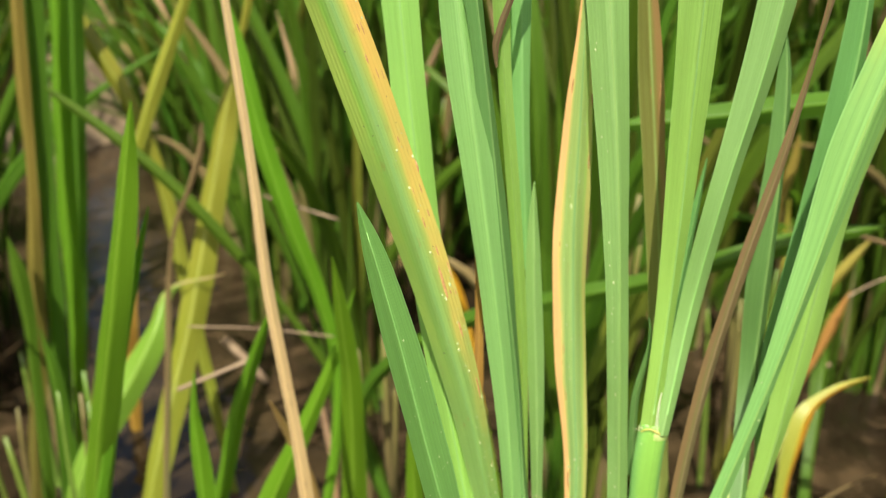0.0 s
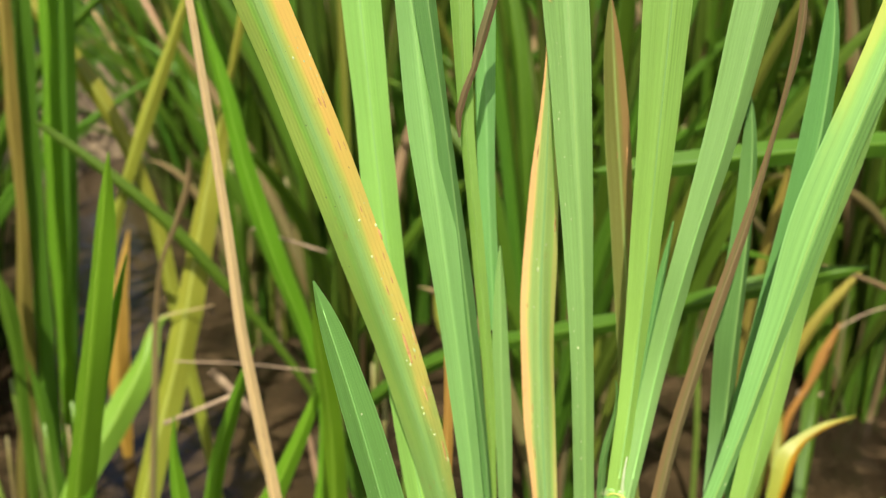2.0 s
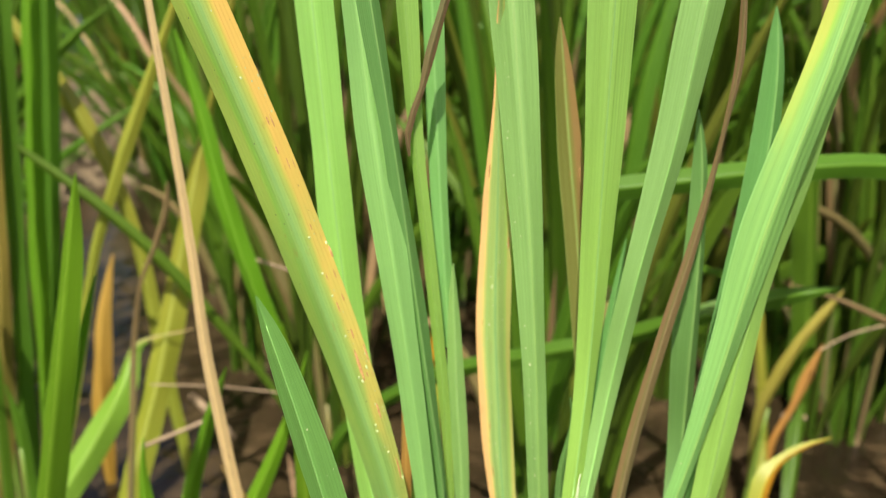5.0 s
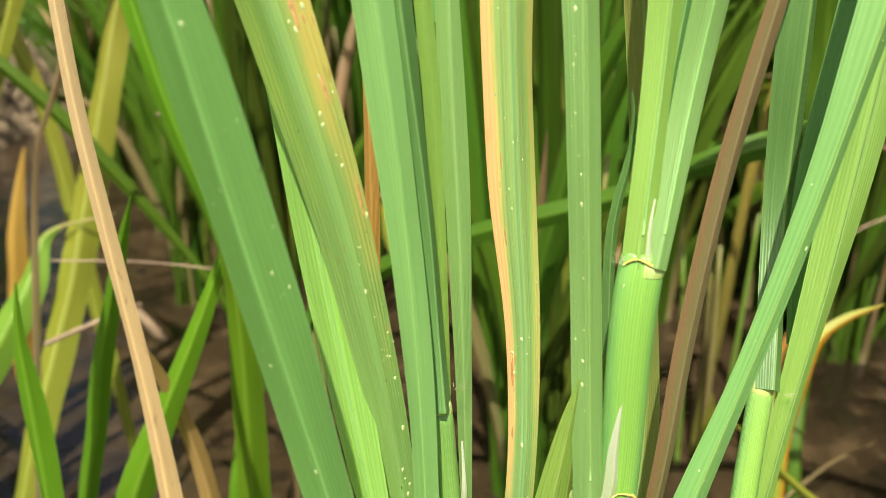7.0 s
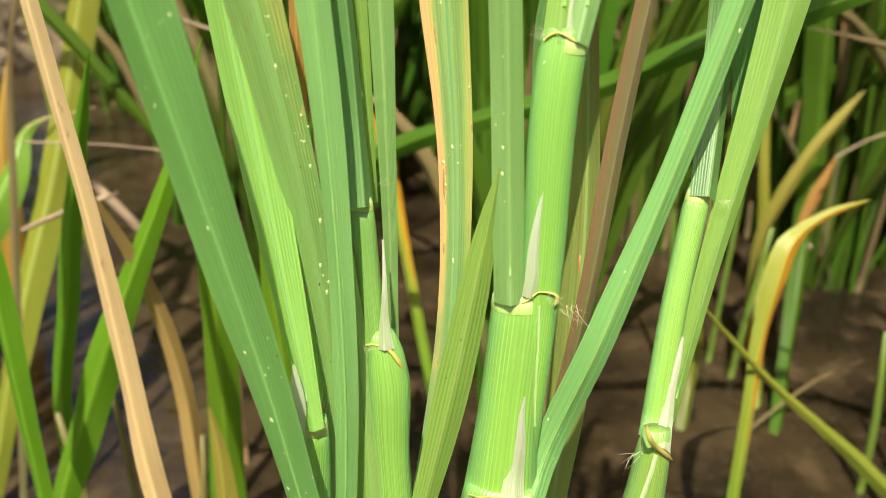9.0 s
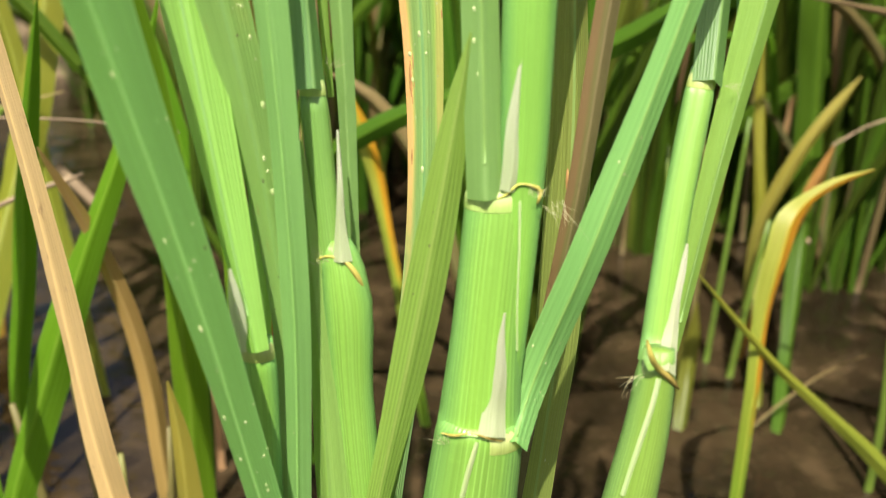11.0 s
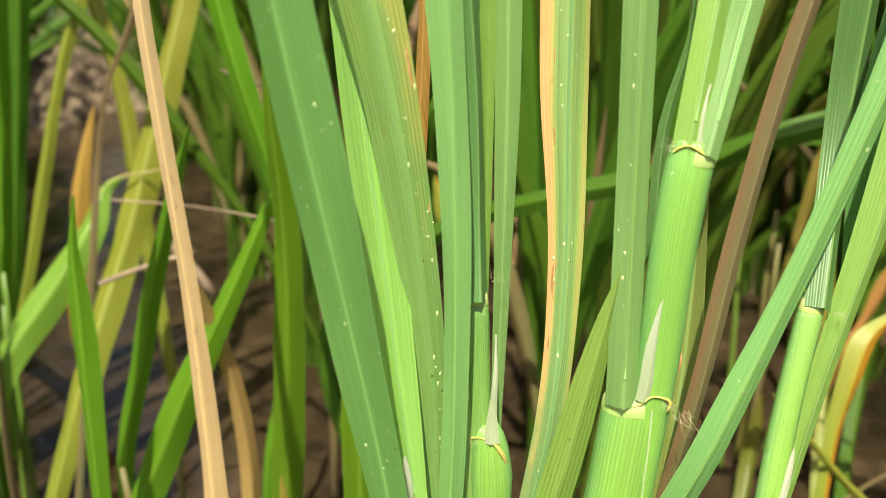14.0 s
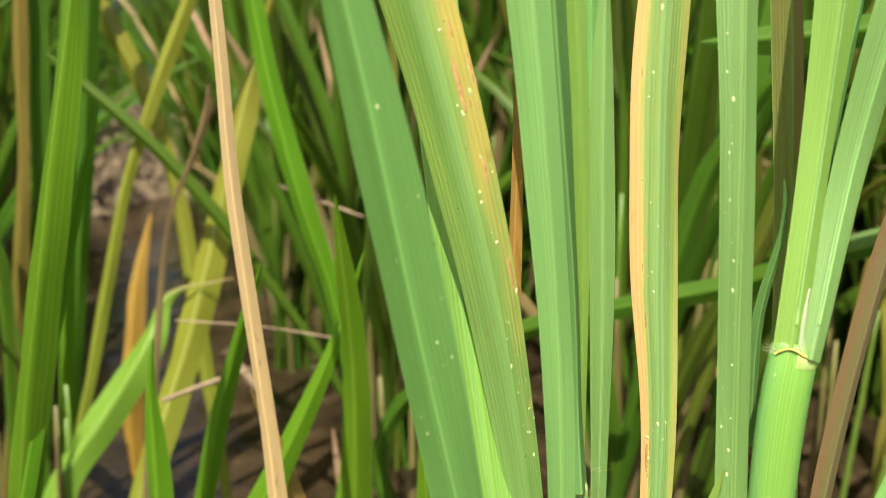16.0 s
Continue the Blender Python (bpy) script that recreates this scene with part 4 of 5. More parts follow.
ligule_gl = blade("ligule", sheath_ld, M_ligule, [(-0.0407, -0.0115, 0.258, 0.0015), (-0.0405, -0.0115, 0.2624, 0.0023), (-0.0408, -0.0115, 0.2677, 0.0019), (-0.041, -0.0115, 0.2723, 0.0003)], 0, "thin pale papery membrane", step=0.002, fold=0.2, wavy=0.12)
ligule_gn = blade("ligule", sheath_nd, M_ligule, [(-0.0254, -0.0004, 0.2683, 0.0036), (-0.0254, 0.0006, 0.2733, 0.002), (-0.0251, 0.0015, 0.2814, 0.0009), (-0.0253, 0.0045, 0.2893, 0.0003)], 0, "thin pale papery membrane", step=0.002, fold=0.2, wavy=0.12)
ligule_gr = blade("ligule", sheath_rd, M_ligule, [(0.0267, -0.0129, 0.2535, 0.0033), (0.0283, -0.0085, 0.2565, 0.0025), (0.0297, -0.0052, 0.2624, 0.0013), (0.0309, -0.0031, 0.2668, 0.0011), (0.0319, -0.0011, 0.2708, 0.0004)], 0, "thin pale papery membrane", step=0.002, fold=0.2, wavy=0.12)
ligule_wb = blade("ligule", sheath_bc, M_margin, [(0.0034, -0.0068, 0.2545, 0.0004), (0.0032, -0.0063, 0.2633, 0.0003), (0.0033, -0.0057, 0.2727, 0.0003), (0.0032, -0.0052, 0.2802, 0.0004)], 0, "thin pale papery membrane", step=0.002, fold=0.2, wavy=0.12)
ligule_wc = blade("ligule", sheath_cd, M_margin, [(-0.0059, -0.0119, 0.2289, 0.001), (-0.0046, -0.0118, 0.2352, 0.0009), (-0.0034, -0.0117, 0.2401, 0.0006)], 0, "thin pale papery membrane", step=0.002, fold=0.2, wavy=0.12)
ligule_wr = blade("ligule", sheath_rd, M_margin, [(0.021, -0.0149, 0.2309, 0.0011), (0.0231, -0.0141, 0.2402, 0.0011), (0.0251, -0.0133, 0.2491, 0.0009), (0.0256, -0.0129, 0.2523, 0.0008)], 0, "thin pale papery membrane", step=0.002, fold=0.2, wavy=0.12)
ligule_wa = blade("ligule", sheath_ab, M_margin, [(0.0014, -0.0015, 0.3079, 0.0005), (0.002, -0.0008, 0.3178, 0.0008), (0.0026, -0.0007, 0.3235, 0.0006)], 0, "thin pale papery membrane", step=0.002, fold=0.2, wavy=0.12)
auricle_ua = tube("auricle", sheath_ab, M_auricle, [(0.0023, 0.0001, 0.3267, 0.0003), (0.0032, -0.0004, 0.3276, 0.0005), (0.0045, -0.001, 0.3281, 0.0003), (0.0064, -0.0014, 0.3272, 0.0006), (0.0091, -0.0005, 0.3255, 0.0002)], "ochre hooked auricle", step=0.0015, sides_n=10, flat=0.8)
auricle_ub = tube("auricle", sheath_bc, M_auricle, [(-0.0003, -0.0048, 0.2804, 0.0002), (0.0012, -0.0048, 0.2811, 0.0005), (0.0029, -0.005, 0.2828, 0.0003), (0.0048, -0.0049, 0.2826, 0.0004), (0.0066, -0.0042, 0.2813, 0.0008), (0.006, -0.0046, 0.2794, 0.0004)], "ochre hooked auricle", step=0.0015, sides_n=10, flat=0.8)
auricle_uc = tube("auricle", sheath_cd, M_auricle, [(-0.0092, -0.0088, 0.24, 0.0003), (-0.0069, -0.0107, 0.2408, 0.0005), (-0.0045, -0.0115, 0.2418, 0.0002), (-0.0015, -0.0117, 0.2408, 0.0004), (0.0009, -0.0112, 0.2398, 0.0002)], "ochre hooked auricle", step=0.0015, sides_n=10, flat=0.8)
auricle_un = tube("auricle", sheath_nd, M_auricle, [(-0.0312, 0.0027, 0.2635, 0.0004), (-0.0304, 0.0022, 0.2668, 0.0007), (-0.0278, 0.0005, 0.269, 0.0004), (-0.0247, -0.0002, 0.2682, 0.0007), (-0.0229, -0.0004, 0.2658, 0.001), (-0.0219, 0.0002, 0.263, 0.0004)], "ochre hooked auricle", step=0.0015, sides_n=10, flat=0.8)
auricle_ur = tube("auricle", sheath_rd, M_auricle, [(0.0227, -0.0138, 0.2599, 0.0004), (0.0231, -0.0148, 0.2581, 0.0009), (0.0254, -0.0131, 0.2542, 0.001), (0.0275, -0.0126, 0.2521, 0.001), (0.0297, -0.0108, 0.249, 0.0005)], "ochre hooked auricle", step=0.0015, sides_n=10, flat=0.8)


for ob, x, y, n in ((plant_west, -0.14, 0.16, 4), (plant_mud, -0.31, 0.28, 5), (plant_back, -0.40, 0.38, 6), (plant_east, 0.36, 0.25, 4),
                    (plant_water, 0.27, 0.25, 4), (plant_yellow, 0.19, 0.40, 5), (plant_behind, -0.10, 0.34, 4)):
    near = random.Random(n + int(x * 100))
    for i in range(n):
        a, r0, w = i * 1.4 + near.random(), near.uniform(0.006, 0.03), near.uniform(0.004, 0.006)
        bx, by, h = x + r0 * math.cos(a), y + r0 * math.sin(a), near.uniform(0.10, 0.19)
        tube("culm", ob, near.choice((M_culm, M_culm_brown)), [(bx, by, -0.012, w), (bx + 0.2 * (bx - x), by, h * 0.5, w * 0.95), (bx + 0.5 * (bx - x), by + 0.005, h, w * 0.6)], sides_n=8, step=0.03)


def midrib(leaf, radius, cols=8, run=(0.03, 0.97)):
    """The raised vein along the middle of a blade."""
    m = cols + 1
    rows = [leaf.data.vertices[i * m + cols // 2].co for i in range(len(leaf.data.vertices) // m)]
    lo, hi = int(len(rows) * run[0]), int(len(rows) * run[1])
    pts = [(p.x, p.y - radius * 0.25, p.z, 2 * radius * (1.0 - 0.55 * (i / max(1, hi - lo)))) for i, p in enumerate(rows[lo:hi])]
    return child("midrib", tube_mesh("midrib", M_rib, pts, 0.5, 6, 0.02), leaf, "paler raised midrib")


for leaf, radius in ((leaf_l1, 0.00034), (leaf_c1, 0.0003), (leaf_g, 0.00024), (leaf_s1, 0.00028), (leaf_s2, 0.00026), (leaf_l13, 0.00024), (leaf_l3, 0.00026), (leaf_r2, 0.00026)):
    midrib(leaf, radius)


# ---- collars, hairs and specks on the plant ----
def collar(parent, sheath, at, rise, lean=0.0, span=(200, 340), thick=0.00016):
    """A pale swollen band on the skin of a sheath where its blade leaves it."""
    co = np.array([v.co for v in sheath.data.vertices][:-2]).reshape(-1, 21, 3)
    n = 26

    def skin(z, a, out):
        ring = np.array([[np.interp(z, co[:, j, 2], co[:, j, k]) for k in range(3)] for j in range(20)])
        mid = ring.mean(axis=0)
        off = ring - mid
        ang = np.degrees(np.arctan2(off[:, 1], off[:, 0])) % 360
        order = np.argsort(ang)
        ang, off = ang[order], off[order]
        x, y = np.interp(a % 360, ang, off[:, 0], period=360), np.interp(a % 360, ang, off[:, 1], period=360)
        k = 1 + out / math.hypot(x, y)
        return (mid[0] + x * k, mid[1] + y * k, z)

    verts, uvs, along = [], [], []
    half = np.ptp(co[-2, :, 0]) / 2
    for k in range(6):
        t = k / 5
        for j in range(n + 1):
            a = span[0] + (span[1] - span[0]) * j / n
            fade = math.sin(math.pi * (0.06 + 0.88 * j / n)) ** 0.4
            ragged = 0.1 * math.sin(j * 2.1) + 0.07 * math.sin(j * 4.7 + 1)
            z = at + rise * (t - 0.5 + (ragged if k == 5 else 0.0)) + lean * math.cos(radians(a)) * half
            verts.append(skin(z, a, 0.00009 + thick * fade * math.sin(math.pi * t) ** 0.6))
            uvs.append((j / n, rise * t))
            along.append((j / n, t))
    m = n + 1
    faces = [(i * m + j, i * m + j + 1, (i + 1) * m + j + 1, (i + 1) * m + j) for i in range(5) for j in range(n)]
    return child("collar", mesh_of("collar", verts, faces, uvs, along, M_collar), sheath, "pale yellow collar band")


def hairs(sheath, x, y, z, n, reach, way, seed):
    """A tuft of fine curved hairs."""
    rnd = random.Random(seed)
    verts, faces = [], []
    for i in range(n):
        base = Vector((x + rnd.uniform(-1, 1) * reach * 0.35, y - rnd.uniform(0, 0.4) * reach * 0.3, z + rnd.uniform(-0.15, 0.15) * reach))
        d = (Vector(way) + Vector((rnd.uniform(-0.8, 0.8), rnd.uniform(-0.5, 0.3), rnd.uniform(-0.6, 0.8)))).normalized()
        bend = Vector((rnd.uniform(-0.6, 0.6), 0, rnd.uniform(-0.6, 0.3)))
        ln = reach * rnd.uniform(0.5, 1.2)
        start = len(verts)
        for k in range(5):
            t = k / 4
            p = base + d * ln * t + bend * ln * t * t * 0.6
            r = 0.000045 * (1.1 - t)
            for a in (0, 2.1, 4.2):
                verts.append((p.x + r * math.cos(a), p.y - r * 0.5, p.z + r * math.sin(a)))
        for k in range(4):
            for a in range(3):
                c, d2 = start + k * 3 + a, start + k * 3 + (a + 1) % 3
                faces.append((c, d2, d2 + 3, c + 3))
    me = bpy.data.meshes.new("hair")
    me.from_pydata(verts, [], faces)
    me.materials.append(M_hair)
    return tagged(child("hair_tuft", me, sheath, "fine pale hairs"), kind="stuff")


def specks(leaf, n, seed, mat, size=(0.0002, 0.0006), cross=(0.05, 0.95), run=(0.0, 1.0), name="speck", long=(1.0, 1.9)):
    """Small oval bumps scattered over a blade."""
    rnd = random.Random(seed)
    me = leaf.data
    uv = me.uv_layers["along"].data
    verts, faces, done, tries = [], [], 0, 0
    while done < n and tries < 4000:
        tries += 1
        pol = me.polygons[rnd.randrange(len(me.polygons))]
        k = uv[pol.loop_start].uv
        if not (cross[0] < k[0] < cross[1] and run[0] < k[1] < run[1]):
            continue
        vs = [me.vertices[i].co for i in pol.vertices]
        a, b = rnd.random(), rnd.random()
        p = (vs[0] * (1 - a) + vs[1] * a) * (1 - b) + (vs[3] * (1 - a) + vs[2] * a) * b
        nor = pol.normal if pol.normal.y < 0 else -pol.normal
        t1 = ((vs[3] + vs[2]) - (vs[0] + vs[1])).normalized()
        t2 = nor.cross(t1)
        r = 0.75 * rnd.uniform(*size) * rnd.choice((0.4, 0.6, 0.8, 1.2))
        st, el = len(verts), rnd.uniform(*long)
        verts.append(tuple(p + nor * r * 0.34))
        for ring, h in ((0.7, 0.25), (1.0, 0.02)):
            for j in range(7):
                g = j * 2 * math.pi / 7
                verts.append(tuple(p + t1 * (math.cos(g) * r * ring * el) + t2 * (math.sin(g) * r * ring) + nor * r * h))
        faces += [(st, st + 1 + j, st + 1 + (j + 1) % 7) for j in range(7)]
        faces += [(st + 1 + j, st + 8 + j, st + 8 + (j + 1) % 7, st + 1 + (j + 1) % 7) for j in range(7)]
        done += 1
    sm = bpy.data.meshes.new(name)
    sm.from_pydata(verts, [], faces)
    sm.polygons.foreach_set("use_smooth", np.ones(len(sm.polygons), dtype=bool))
    sm.materials.append(mat)
    return tagged(child(name, sm, leaf), kind="stuff")


collar(main, sheath_ab, 0.3262, 0.0028, -0.15, (262, 368))
collar(main, sheath_bc, 0.2797, 0.0032, 0.02, (180, 286))
collar(main, sheath_cd, 0.2392, 0.0036, -0.12, (284, 372))
collar(main, sheath_mn, 0.2957, 0.0022, 0.0, (180, 350))
collar(main, sheath_qr, 0.2955, 0.0022, -0.1, (185, 350))
collar(main, sheath_ld, 0.2568, 0.003, 0.0, (185, 350))
for sh, x, y, z, n, reach, way in ((sheath_ab, 0.0035, 0.001, 0.327, 16, 0.0035, (-1, -0.3, 0.5)),
                                   (sheath_bc, 0.0055, -0.006, 0.2815, 14, 0.003, (0.5, -0.4, 0.9)),
                                   (sheath_bc, 0.0085, -0.004, 0.279, 9, 0.005, (0.6, -0.2, -0.9)),
                                   (sheath_cd, -0.0085, -0.009, 0.2385, 18, 0.004, (-0.6, -0.3, 0.8)),
                                   (sheath_nd, -0.0285, -0.001, 0.2685, 10, 0.0035, (-0.4, -0.3, 0.8)),
                                   (sheath_rd, 0.0225, -0.013, 0.253, 8, 0.004, (-0.9, -0.2, 0.3)),
                                   (sheath_mn, -0.026, 0.008, 0.299, 9, 0.003, (0.5, -0.3, 0.8)),
                                   (sheath_qr, 0.039, 0.008, 0.295, 8, 0.0025, (0.9, -0.3, -0.2))):
    hairs(sh, x, y, z, n, reach, way, int(abs(x) * 9000) + n)
specks(leaf_y, 110, 1, M_speck, (0.0002, 0.0005), (0.50, 0.98), (0.22, 0.80))
specks(leaf_y, 60, 2, M_speck_dark, (0.0001, 0.00025), (0.1, 0.98), (0.2, 0.95), "dark_speck")
specks(leaf_y, 22, 21, M_lesion, (0.0002, 0.0005), (0.64, 0.94), (0.38, 0.86), "brown_lesion", (4.0, 12.0))
specks(leaf_o, 12, 22, M_lesion, (0.0002, 0.0005), (0.04, 0.24), (0.35, 0.9), "brown_lesion", (4.0, 11.0))
specks(leaf_o, 5, 23, M_lesion, (0.0002, 0.0004), (0.78, 0.95), (0.45, 0.9), "brown_lesion", (3.0, 8.0))
specks(leaf_l10, 8, 24, M_lesion, (0.0003, 0.0006), (0.3, 0.9), (0.4, 0.9), "brown_lesion", (4.0, 10.0))
specks(leaf_o, 80, 3, M_speck, (0.0002, 0.0005), (0.03, 0.97), (0.25, 0.85))
specks(leaf_g, 48, 4, M_speck, (0.00015, 0.00035), (0.05, 0.3), (0.05, 0.75))
specks(leaf_l1, 80, 5, M_speck, (0.00015, 0.0004), (0.1, 0.9), (0.0, 0.9))
specks(leaf_l1, 30, 6, M_speck_dark, (0.0001, 0.0002), (0.1, 0.9), (0.0, 0.9), "dark_speck")
specks(leaf_l13, 34, 7, M_speck, (0.0001, 0.0004), (0.1, 0.9), (0.0, 0.5))
specks(leaf_l17a, 14, 8, M_speck_dark, (0.0002, 0.0003), (0.05, 0.4), (0.1, 0.9), "dark_speck")
specks(leaf_l10, 10, 9, M_speck, (0.0002, 0.0004), (0.1, 0.9), (0.0, 0.5))
specks(leaf_c1, 14, 10, M_speck, (0.0001, 0.00025), (0.1, 0.9), (0.0, 0.7))
specks(sheath_qr, 26, 13, M_bubble, (0.00012, 0.0003), (0.0, 1.0), (0.0, 0.6), "water_droplet")
specks(sheath_rd, 22, 14, M_bubble, (0.00012, 0.0003), (0.0, 1.0), (0.86, 1.0), "water_droplet")
specks(sheath_bc, 10, 11, M_speck, (0.0002, 0.0004))
specks(sheath_cd, 14, 12, M_speck, (0.0001, 0.0003), (0.05, 0.95), (0.85, 1.0))


# ---- the paddy behind ----
def clump(x, y, seed, leaves, tall, label, spread=1.0, shift=0.5):
    """A rice plant of many upright blades and thin stems that rise from one base."""
    rnd = random.Random(seed)
    ob = plant(x, y, label, "rice plants of the paddy")
    for i in range(7):
        a, r0 = i * 0.9 + rnd.random(), rnd.uniform(0.008, 0.035)
        bx, by = x + r0 * math.cos(a), y + r0 * math.sin(a)
        h, w = rnd.uniform(0.16, 0.30), rnd.uniform(0.004, 0.0065)
        lx, ly = rnd.uniform(0.0, 0.03) * math.cos(a), rnd.uniform(0.0, 0.03) * math.sin(a)
        tube("culm", ob, rnd.choice((M_culm, M_culm_brown)), [(bx, by, -0.012, w), (bx + lx * 0.4, by + ly * 0.4, h * 0.5, w * 0.95), (bx + lx, by + ly, h, w * 0.6)], sides_n=8, step=0.04)
    for i in range(leaves):
        a, lean = rnd.uniform(0, 6.283), spread * rnd.choice((rnd.uniform(0.01, 0.06), rnd.uniform(0.04, 0.12), rnd.uniform(0.1, 0.24)))
        h, w = tall * rnd.uniform(0.45, 1.05), rnd.uniform(0.0065, 0.012)
        dx, dy = math.cos(a), math.sin(a)
        r0 = 0.035 * math.sqrt(rnd.random())
        bx, by = x + r0 * math.cos(a * 3 + i), y + r0 * math.sin(a * 3 + i)
        droop = rnd.choice((0, 0, 0, 0.1, 0.25, 0.45))
        pts = []
        for t, wide in ((0, 0.45), (0.25, 0.55), (0.5, 1.0), (0.75, 0.85), (0.92, 0.45), (1.0, 0.05)):
            out = lean * (0.25 * t + 0.75 * t * t) * (1 + droop)
            pts.append((bx + dx * out, by + dy * out, -0.01 + h * (t - droop * max(0, t - 0.55) ** 2 * 2.2), w * wide))
        roll = rnd.random()
        # Mostly the darkened field colours, which hold the shade between plants.
        mat = M_field_green_shaded if roll < 0.50 else M_olive_shaded if roll < 0.82 else M_yellow_shaded if roll < 0.89 else M_straw_dry if roll < 0.91 else M_brown_dry
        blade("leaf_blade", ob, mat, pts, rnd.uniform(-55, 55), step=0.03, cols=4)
    return ob


models = [clump(-0.56, 0.50, 1, 56, 0.68, "tall dense rice plant with upright green blades"),
          clump(0.05, 0.36, 2, 50, 0.62, "dense rice plant with green and some orange blades", 0.7),
          clump(0.46, 0.60, 3, 48, 0.60, "dense rice plant with green and some orange blades", 0.9),
          clump(-0.14, 0.54, 4, 50, 0.64, "dense rice plant with green and some orange blades", 0.7)]
spots = [(0.60, 0.34), (0.58, 0.46), (0.70, 0.52), (0.52, 0.48), (0.32, 0.74), (0.21, 0.66), (0.05, 0.64), (-0.62, 0.70), (0.58, 0.60), (0.36, 0.66), (-0.27, 0.74), (0.18, 0.78), (-0.08, 0.80), (0.50, 0.82)]
rnd = random.Random(7)
for row in range(7):
    yy = 0.98 + row * 0.2
    count = 8 + row
    for i in range(count):
        xx = (i - (count - 1) / 2) * 0.21 + rnd.uniform(-0.05, 0.05) + (0.1 if row % 2 else 0)
        if abs(xx + 0.06 + 0.44 * (yy + 0.19)) > 0.13:
            spots.append((xx, yy + rnd.uniform(-0.05, 0.05)))
# The last plant, out of view at the right, is added to shade the water.
spots += [(-0.01, 0.95), (0.0, 1.3), (0.37, 0.56), (0.41, 0.13)]
for k, (xx, yy) in enumerate(spots):
    src = models[(k * 7 + k // 3) % 4]
    copy_thing(src, Matrix.Translation((xx, yy, 0)) @ Matrix.Rotation(rnd.uniform(0, 6.28), 4, "Z"))

sparse = [clump(-0.86, 0.30, 5, 20, 0.60, "rice plant with upright green blades", 0.8), clump(0.84, 0.44, 6, 19, 0.56, "rice plant with upright green blades", 0.8)]
far = random.Random(17)
for row in range(9):
    yy = -0.69 + row * 0.27
    for i in range(12):
        xx = (i - 5.5) * 0.28 + far.uniform(-0.05, 0.05) + (0.12 if row % 2 else 0)
        ahead = yy > -0.2 and abs(xx) < 0.72 + 0.25 * max(0, yy)
        near = yy <= -0.2 and math.hypot(xx, (yy + 0.2) * 0.85) < 0.62
        if not ahead and not near and yy < 1.0:
            copy_thing(sparse[(i + row) % 2], Matrix.Translation((xx, yy + far.uniform(-0.05, 0.05), 0)) @ Matrix.Rotation(far.uniform(0, 6.28), 4, "Z"))


def rice_field(reach, gap, seed):
    """The same rice in rows all round, too far off to tell plant from plant."""
    far = random.Random(seed)
    verts, faces, uvs, along = [], [], [], []
    n = int(reach / gap)
    for i in range(-n, n + 1):
        for j in range(-n, n + 1):
            x, y = i * gap + far.uniform(-0.05, 0.05), j * gap + 0.4 + far.uniform(-0.05, 0.05)
            if -1.75 < x < 1.75 and -0.85 < y < 2.45:
                continue
            for k in range(9):
                a, lean, h, w = far.uniform(0, 6.283), far.uniform(0.02, 0.2), far.uniform(0.38, 0.66), far.uniform(0.004, 0.007)
                bx, by = x + far.uniform(-0.03, 0.03), y + far.uniform(-0.03, 0.03)
                dx, dy, st = math.cos(a), math.sin(a), len(verts)
                for t, wide in ((0, 0.6), (0.4, 1.0), (0.75, 0.8), (1.0, 0.05)):
                    cx, cy = bx + dx * lean * t * t, by + dy * lean * t * t
                    for side in (-1, 1):
                        verts.append((cx - dy * w * wide * side, cy + dx * w * wide * side, -0.01 + h * t))
                        uvs.append((0.5 + 0.5 * side, h * t))
                        along.append((0.5 + 0.5 * side, t))
                faces += [(st + 2 * q, st + 2 * q + 1, st + 2 * q + 3, st + 2 * q + 2) for q in range(3)]
    me = mesh_of("rice_field", verts, faces, uvs, along, M_field_green_shaded)
    return tagged(new("rice_field", me), "green rice growing in rows all over the paddy", "rice", kind="stuff")


rice_field(4.6, 0.26, 23)


# ---- clutter on and over the water ----
def mound(name, x, y, rx, ry, h, seed, label):
    verts, n, m = [], 72, 26
    for i in range(m + 1):
        t = i / m
        for j in range(n):
            a = 2 * math.pi * j / n
            k = 1 + 0.25 * noise.noise((math.cos(a) * 1.7 + seed, math.sin(a) * 1.7, t * 2))
            z = -0.02 + h * (math.cos(t * math.pi / 2) ** 1.3) * (1 + 0.4 * noise.noise((math.cos(a) * t * 4, math.sin(a) * t * 4, seed)))
            z += 0.035 * noise.noise((math.cos(a) * t * 9, math.sin(a) * t * 9, seed)) + 0.02 * noise.noise((math.cos(a) * t * 21, math.sin(a) * t * 21, seed + 5))
            z += 0.035 * noise.noise((math.cos(a) * t * 9, math.sin(a) * t * 9, seed)) + 0.02 * noise.noise((math.cos(a) * t * 21, math.sin(a) * t * 21, seed + 5))
            verts.append((x + rx * t * k * math.cos(a), y + ry * t * k * math.sin(a), z))
    faces = [(i * n + j, (i + 1) * n + j, (i + 1) * n + (j + 1) % n, i * n + (j + 1) % n) for i in range(m) for j in range(n)]
    me = bpy.data.meshes.new(name)
    me.from_pydata(verts, [], faces)
    me.polygons.foreach_set("use_smooth", np.ones(len(me.polygons), dtype=bool))
    me.materials.append(M_mound)
    return tagged(new(name, me), label, "mud")


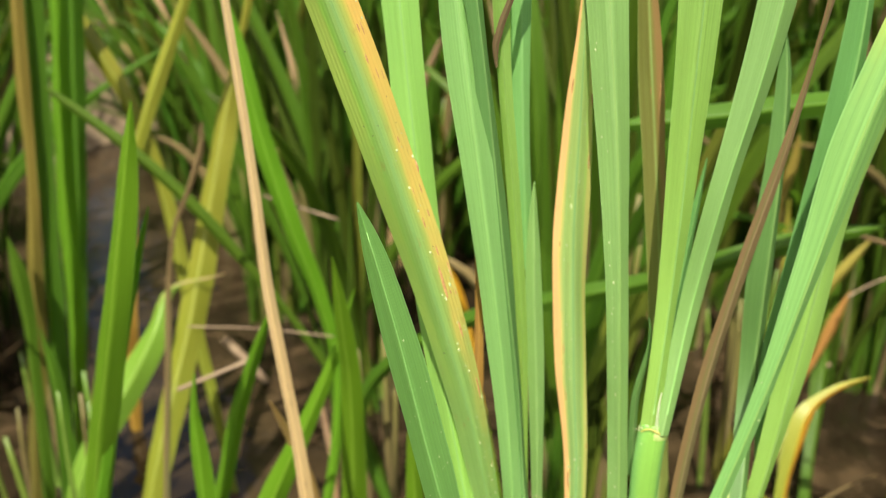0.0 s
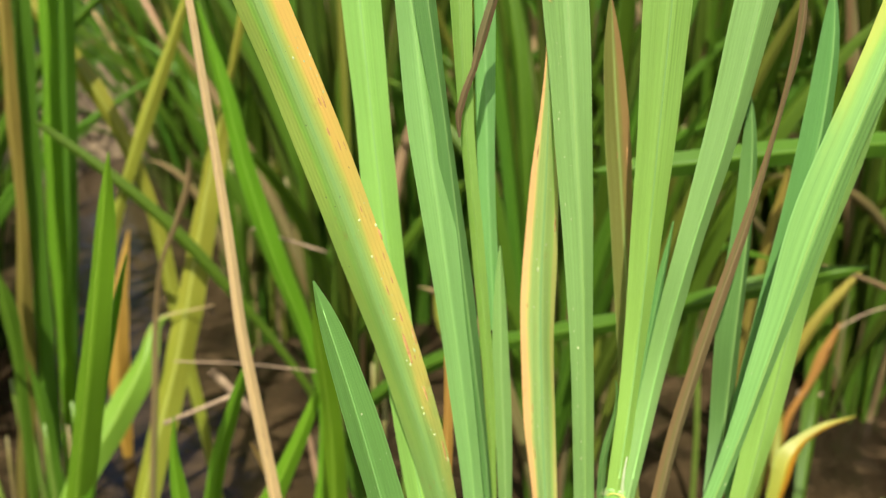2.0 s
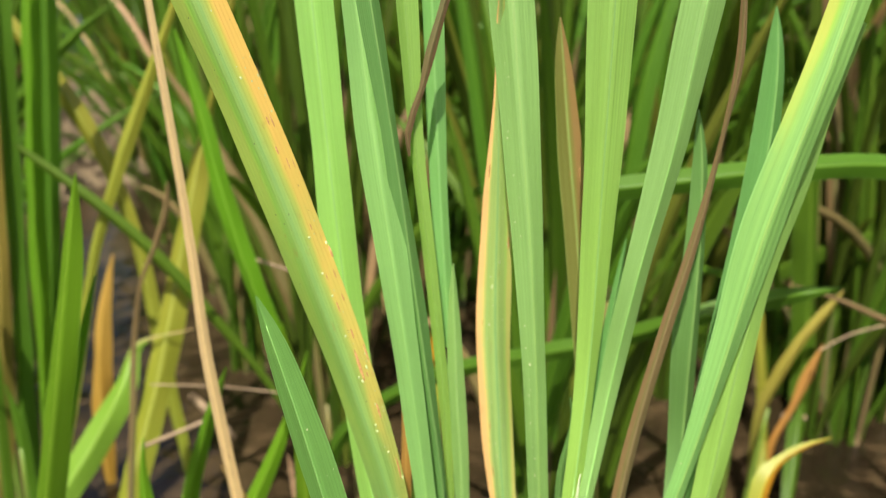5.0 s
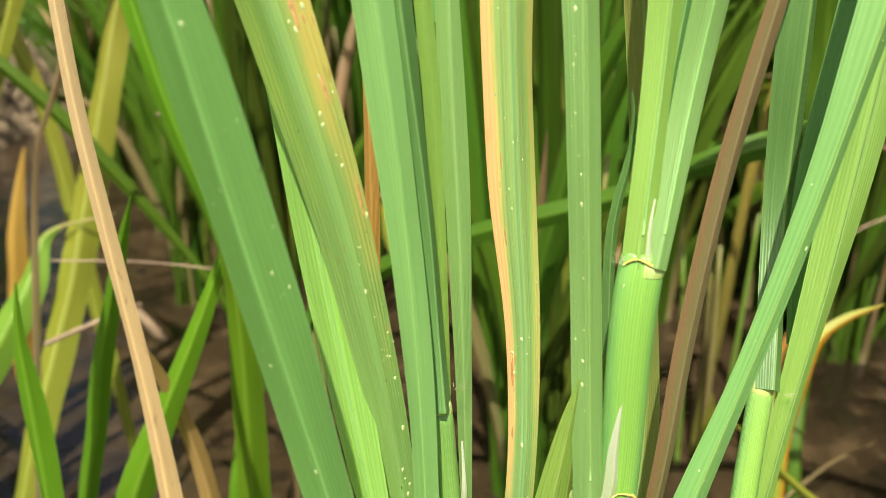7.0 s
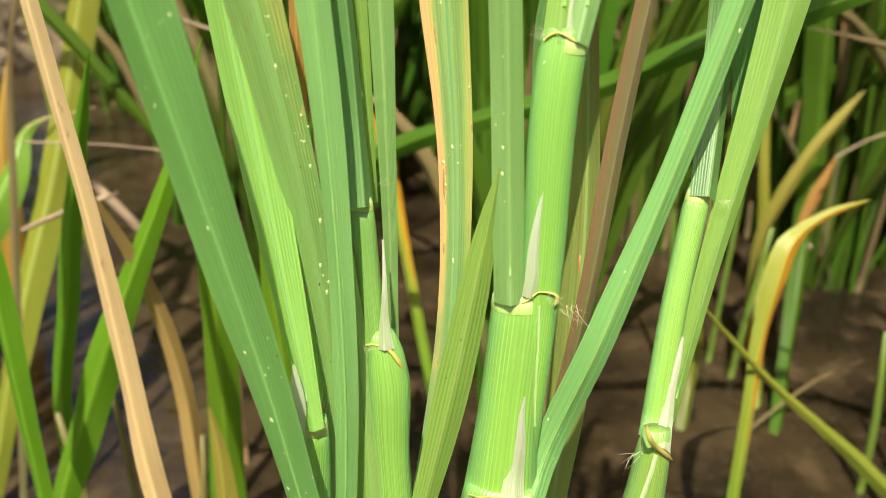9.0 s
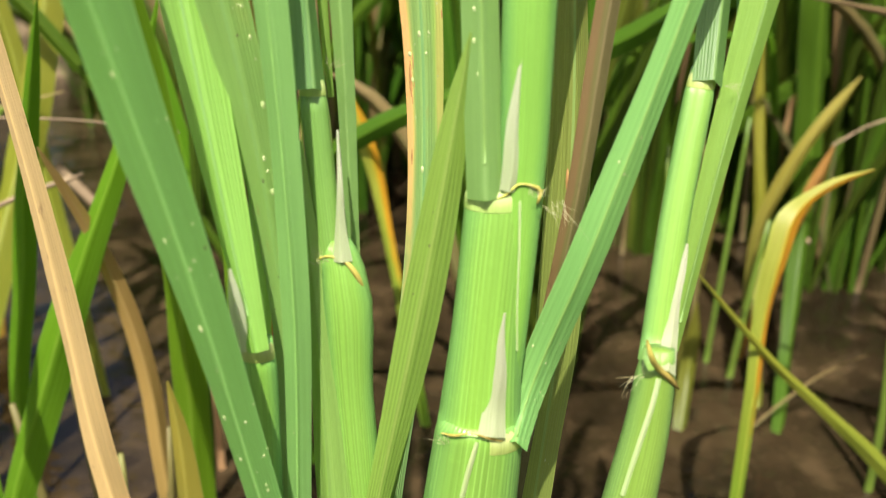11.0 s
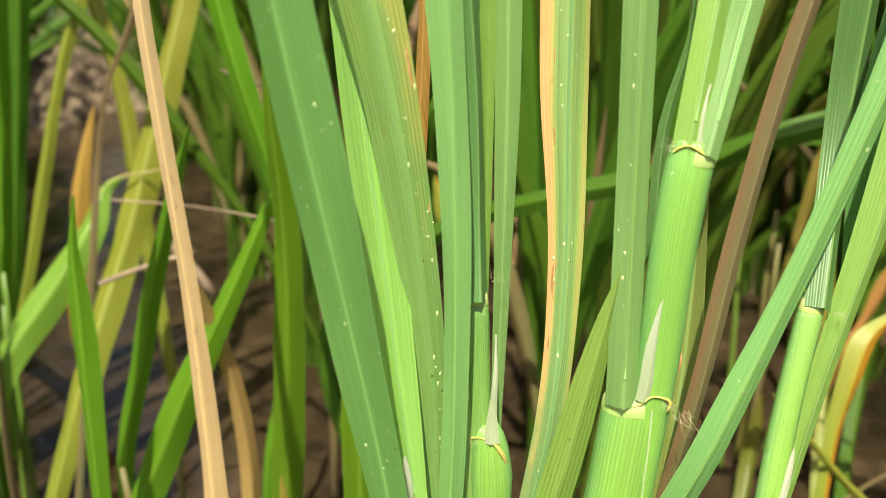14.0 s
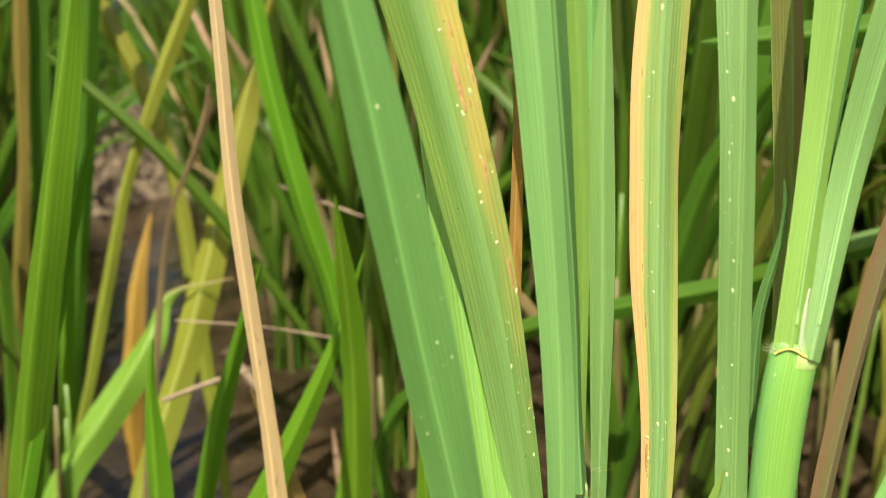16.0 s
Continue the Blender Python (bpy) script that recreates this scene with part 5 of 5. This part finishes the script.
mound("mud_mound", -0.98, 1.84, 0.28, 0.46, 0.17, 3, "pale crumbly mound of dried mud rising from the paddy")


def straw(points, label):
    me = tube_mesh("straw_stalk", M_straw, points, 1.0, 8, 0.01)
    return tagged(new("straw_stalk", me), label, "straw")


def bubble(x, y, r):
    bm = bmesh.new()
    bmesh.ops.create_uvsphere(bm, u_segments=16, v_segments=10, radius=r)
    for v in bm.verts:
        v.co.z = v.co.z * 0.75 + r * 0.35
    me = bpy.data.meshes.new("bubble")
    bm.to_mesh(me)
    bm.free()
    me.polygons.foreach_set("use_smooth", np.ones(len(me.polygons), dtype=bool))
    me.materials.append(M_bubble)
    ob = new("bubble", me)
    ob.location = (x, y, 0)
    return tagged(ob, "small clear air bubble floating on muddy water", "bubble", "bubbles on the water")


for x, y, r in ((-0.21, 0.70, 0.0045), (-0.36, 0.81, 0.0045), (0.31, 0.51, 0.004), (-0.31, 0.54, 0.004), (-0.03, 0.36, 0.003), (0.16, 0.34, 0.003), (0.26, 0.37, 0.003), (-0.12, 0.40, 0.003)):
    bubble(x, y, r)
straw([(-0.204, 0.240, 0.238, 0.0009), (-0.161, 0.240, 0.236, 0.0009), (-0.118, 0.240, 0.230, 0.0009)], "thin dead straw stalk caught level between plants")
straw([(-0.219, 0.250, 0.189, 0.0026), (-0.198, 0.250, 0.198, 0.0026), (-0.172, 0.260, 0.205, 0.0026)], "broken dead straw stalk lying among blades")
straw([(-0.202, 0.300, 0.197, 0.0060), (-0.190, 0.300, 0.183, 0.0060), (-0.176, 0.300, 0.163, 0.0060)], "pale rotting straw piece above the water")
straw([(-0.173, 0.330, 0.289, 0.0018), (-0.151, 0.330, 0.281, 0.0018), (-0.123, 0.330, 0.271, 0.0018)], "thin dead straw stalk caught level between plants")
straw([(0.266, 0.440, 0.092, 0.0060), (0.276, 0.440, 0.089, 0.0060), (0.286, 0.440, 0.090, 0.0060)], "pale rotting straw piece above the water")
straw([(0.269, 0.400, 0.175, 0.0015), (0.290, 0.400, 0.188, 0.0015), (0.319, 0.400, 0.197, 0.0015)], "thin dead straw stalk caught level between plants")
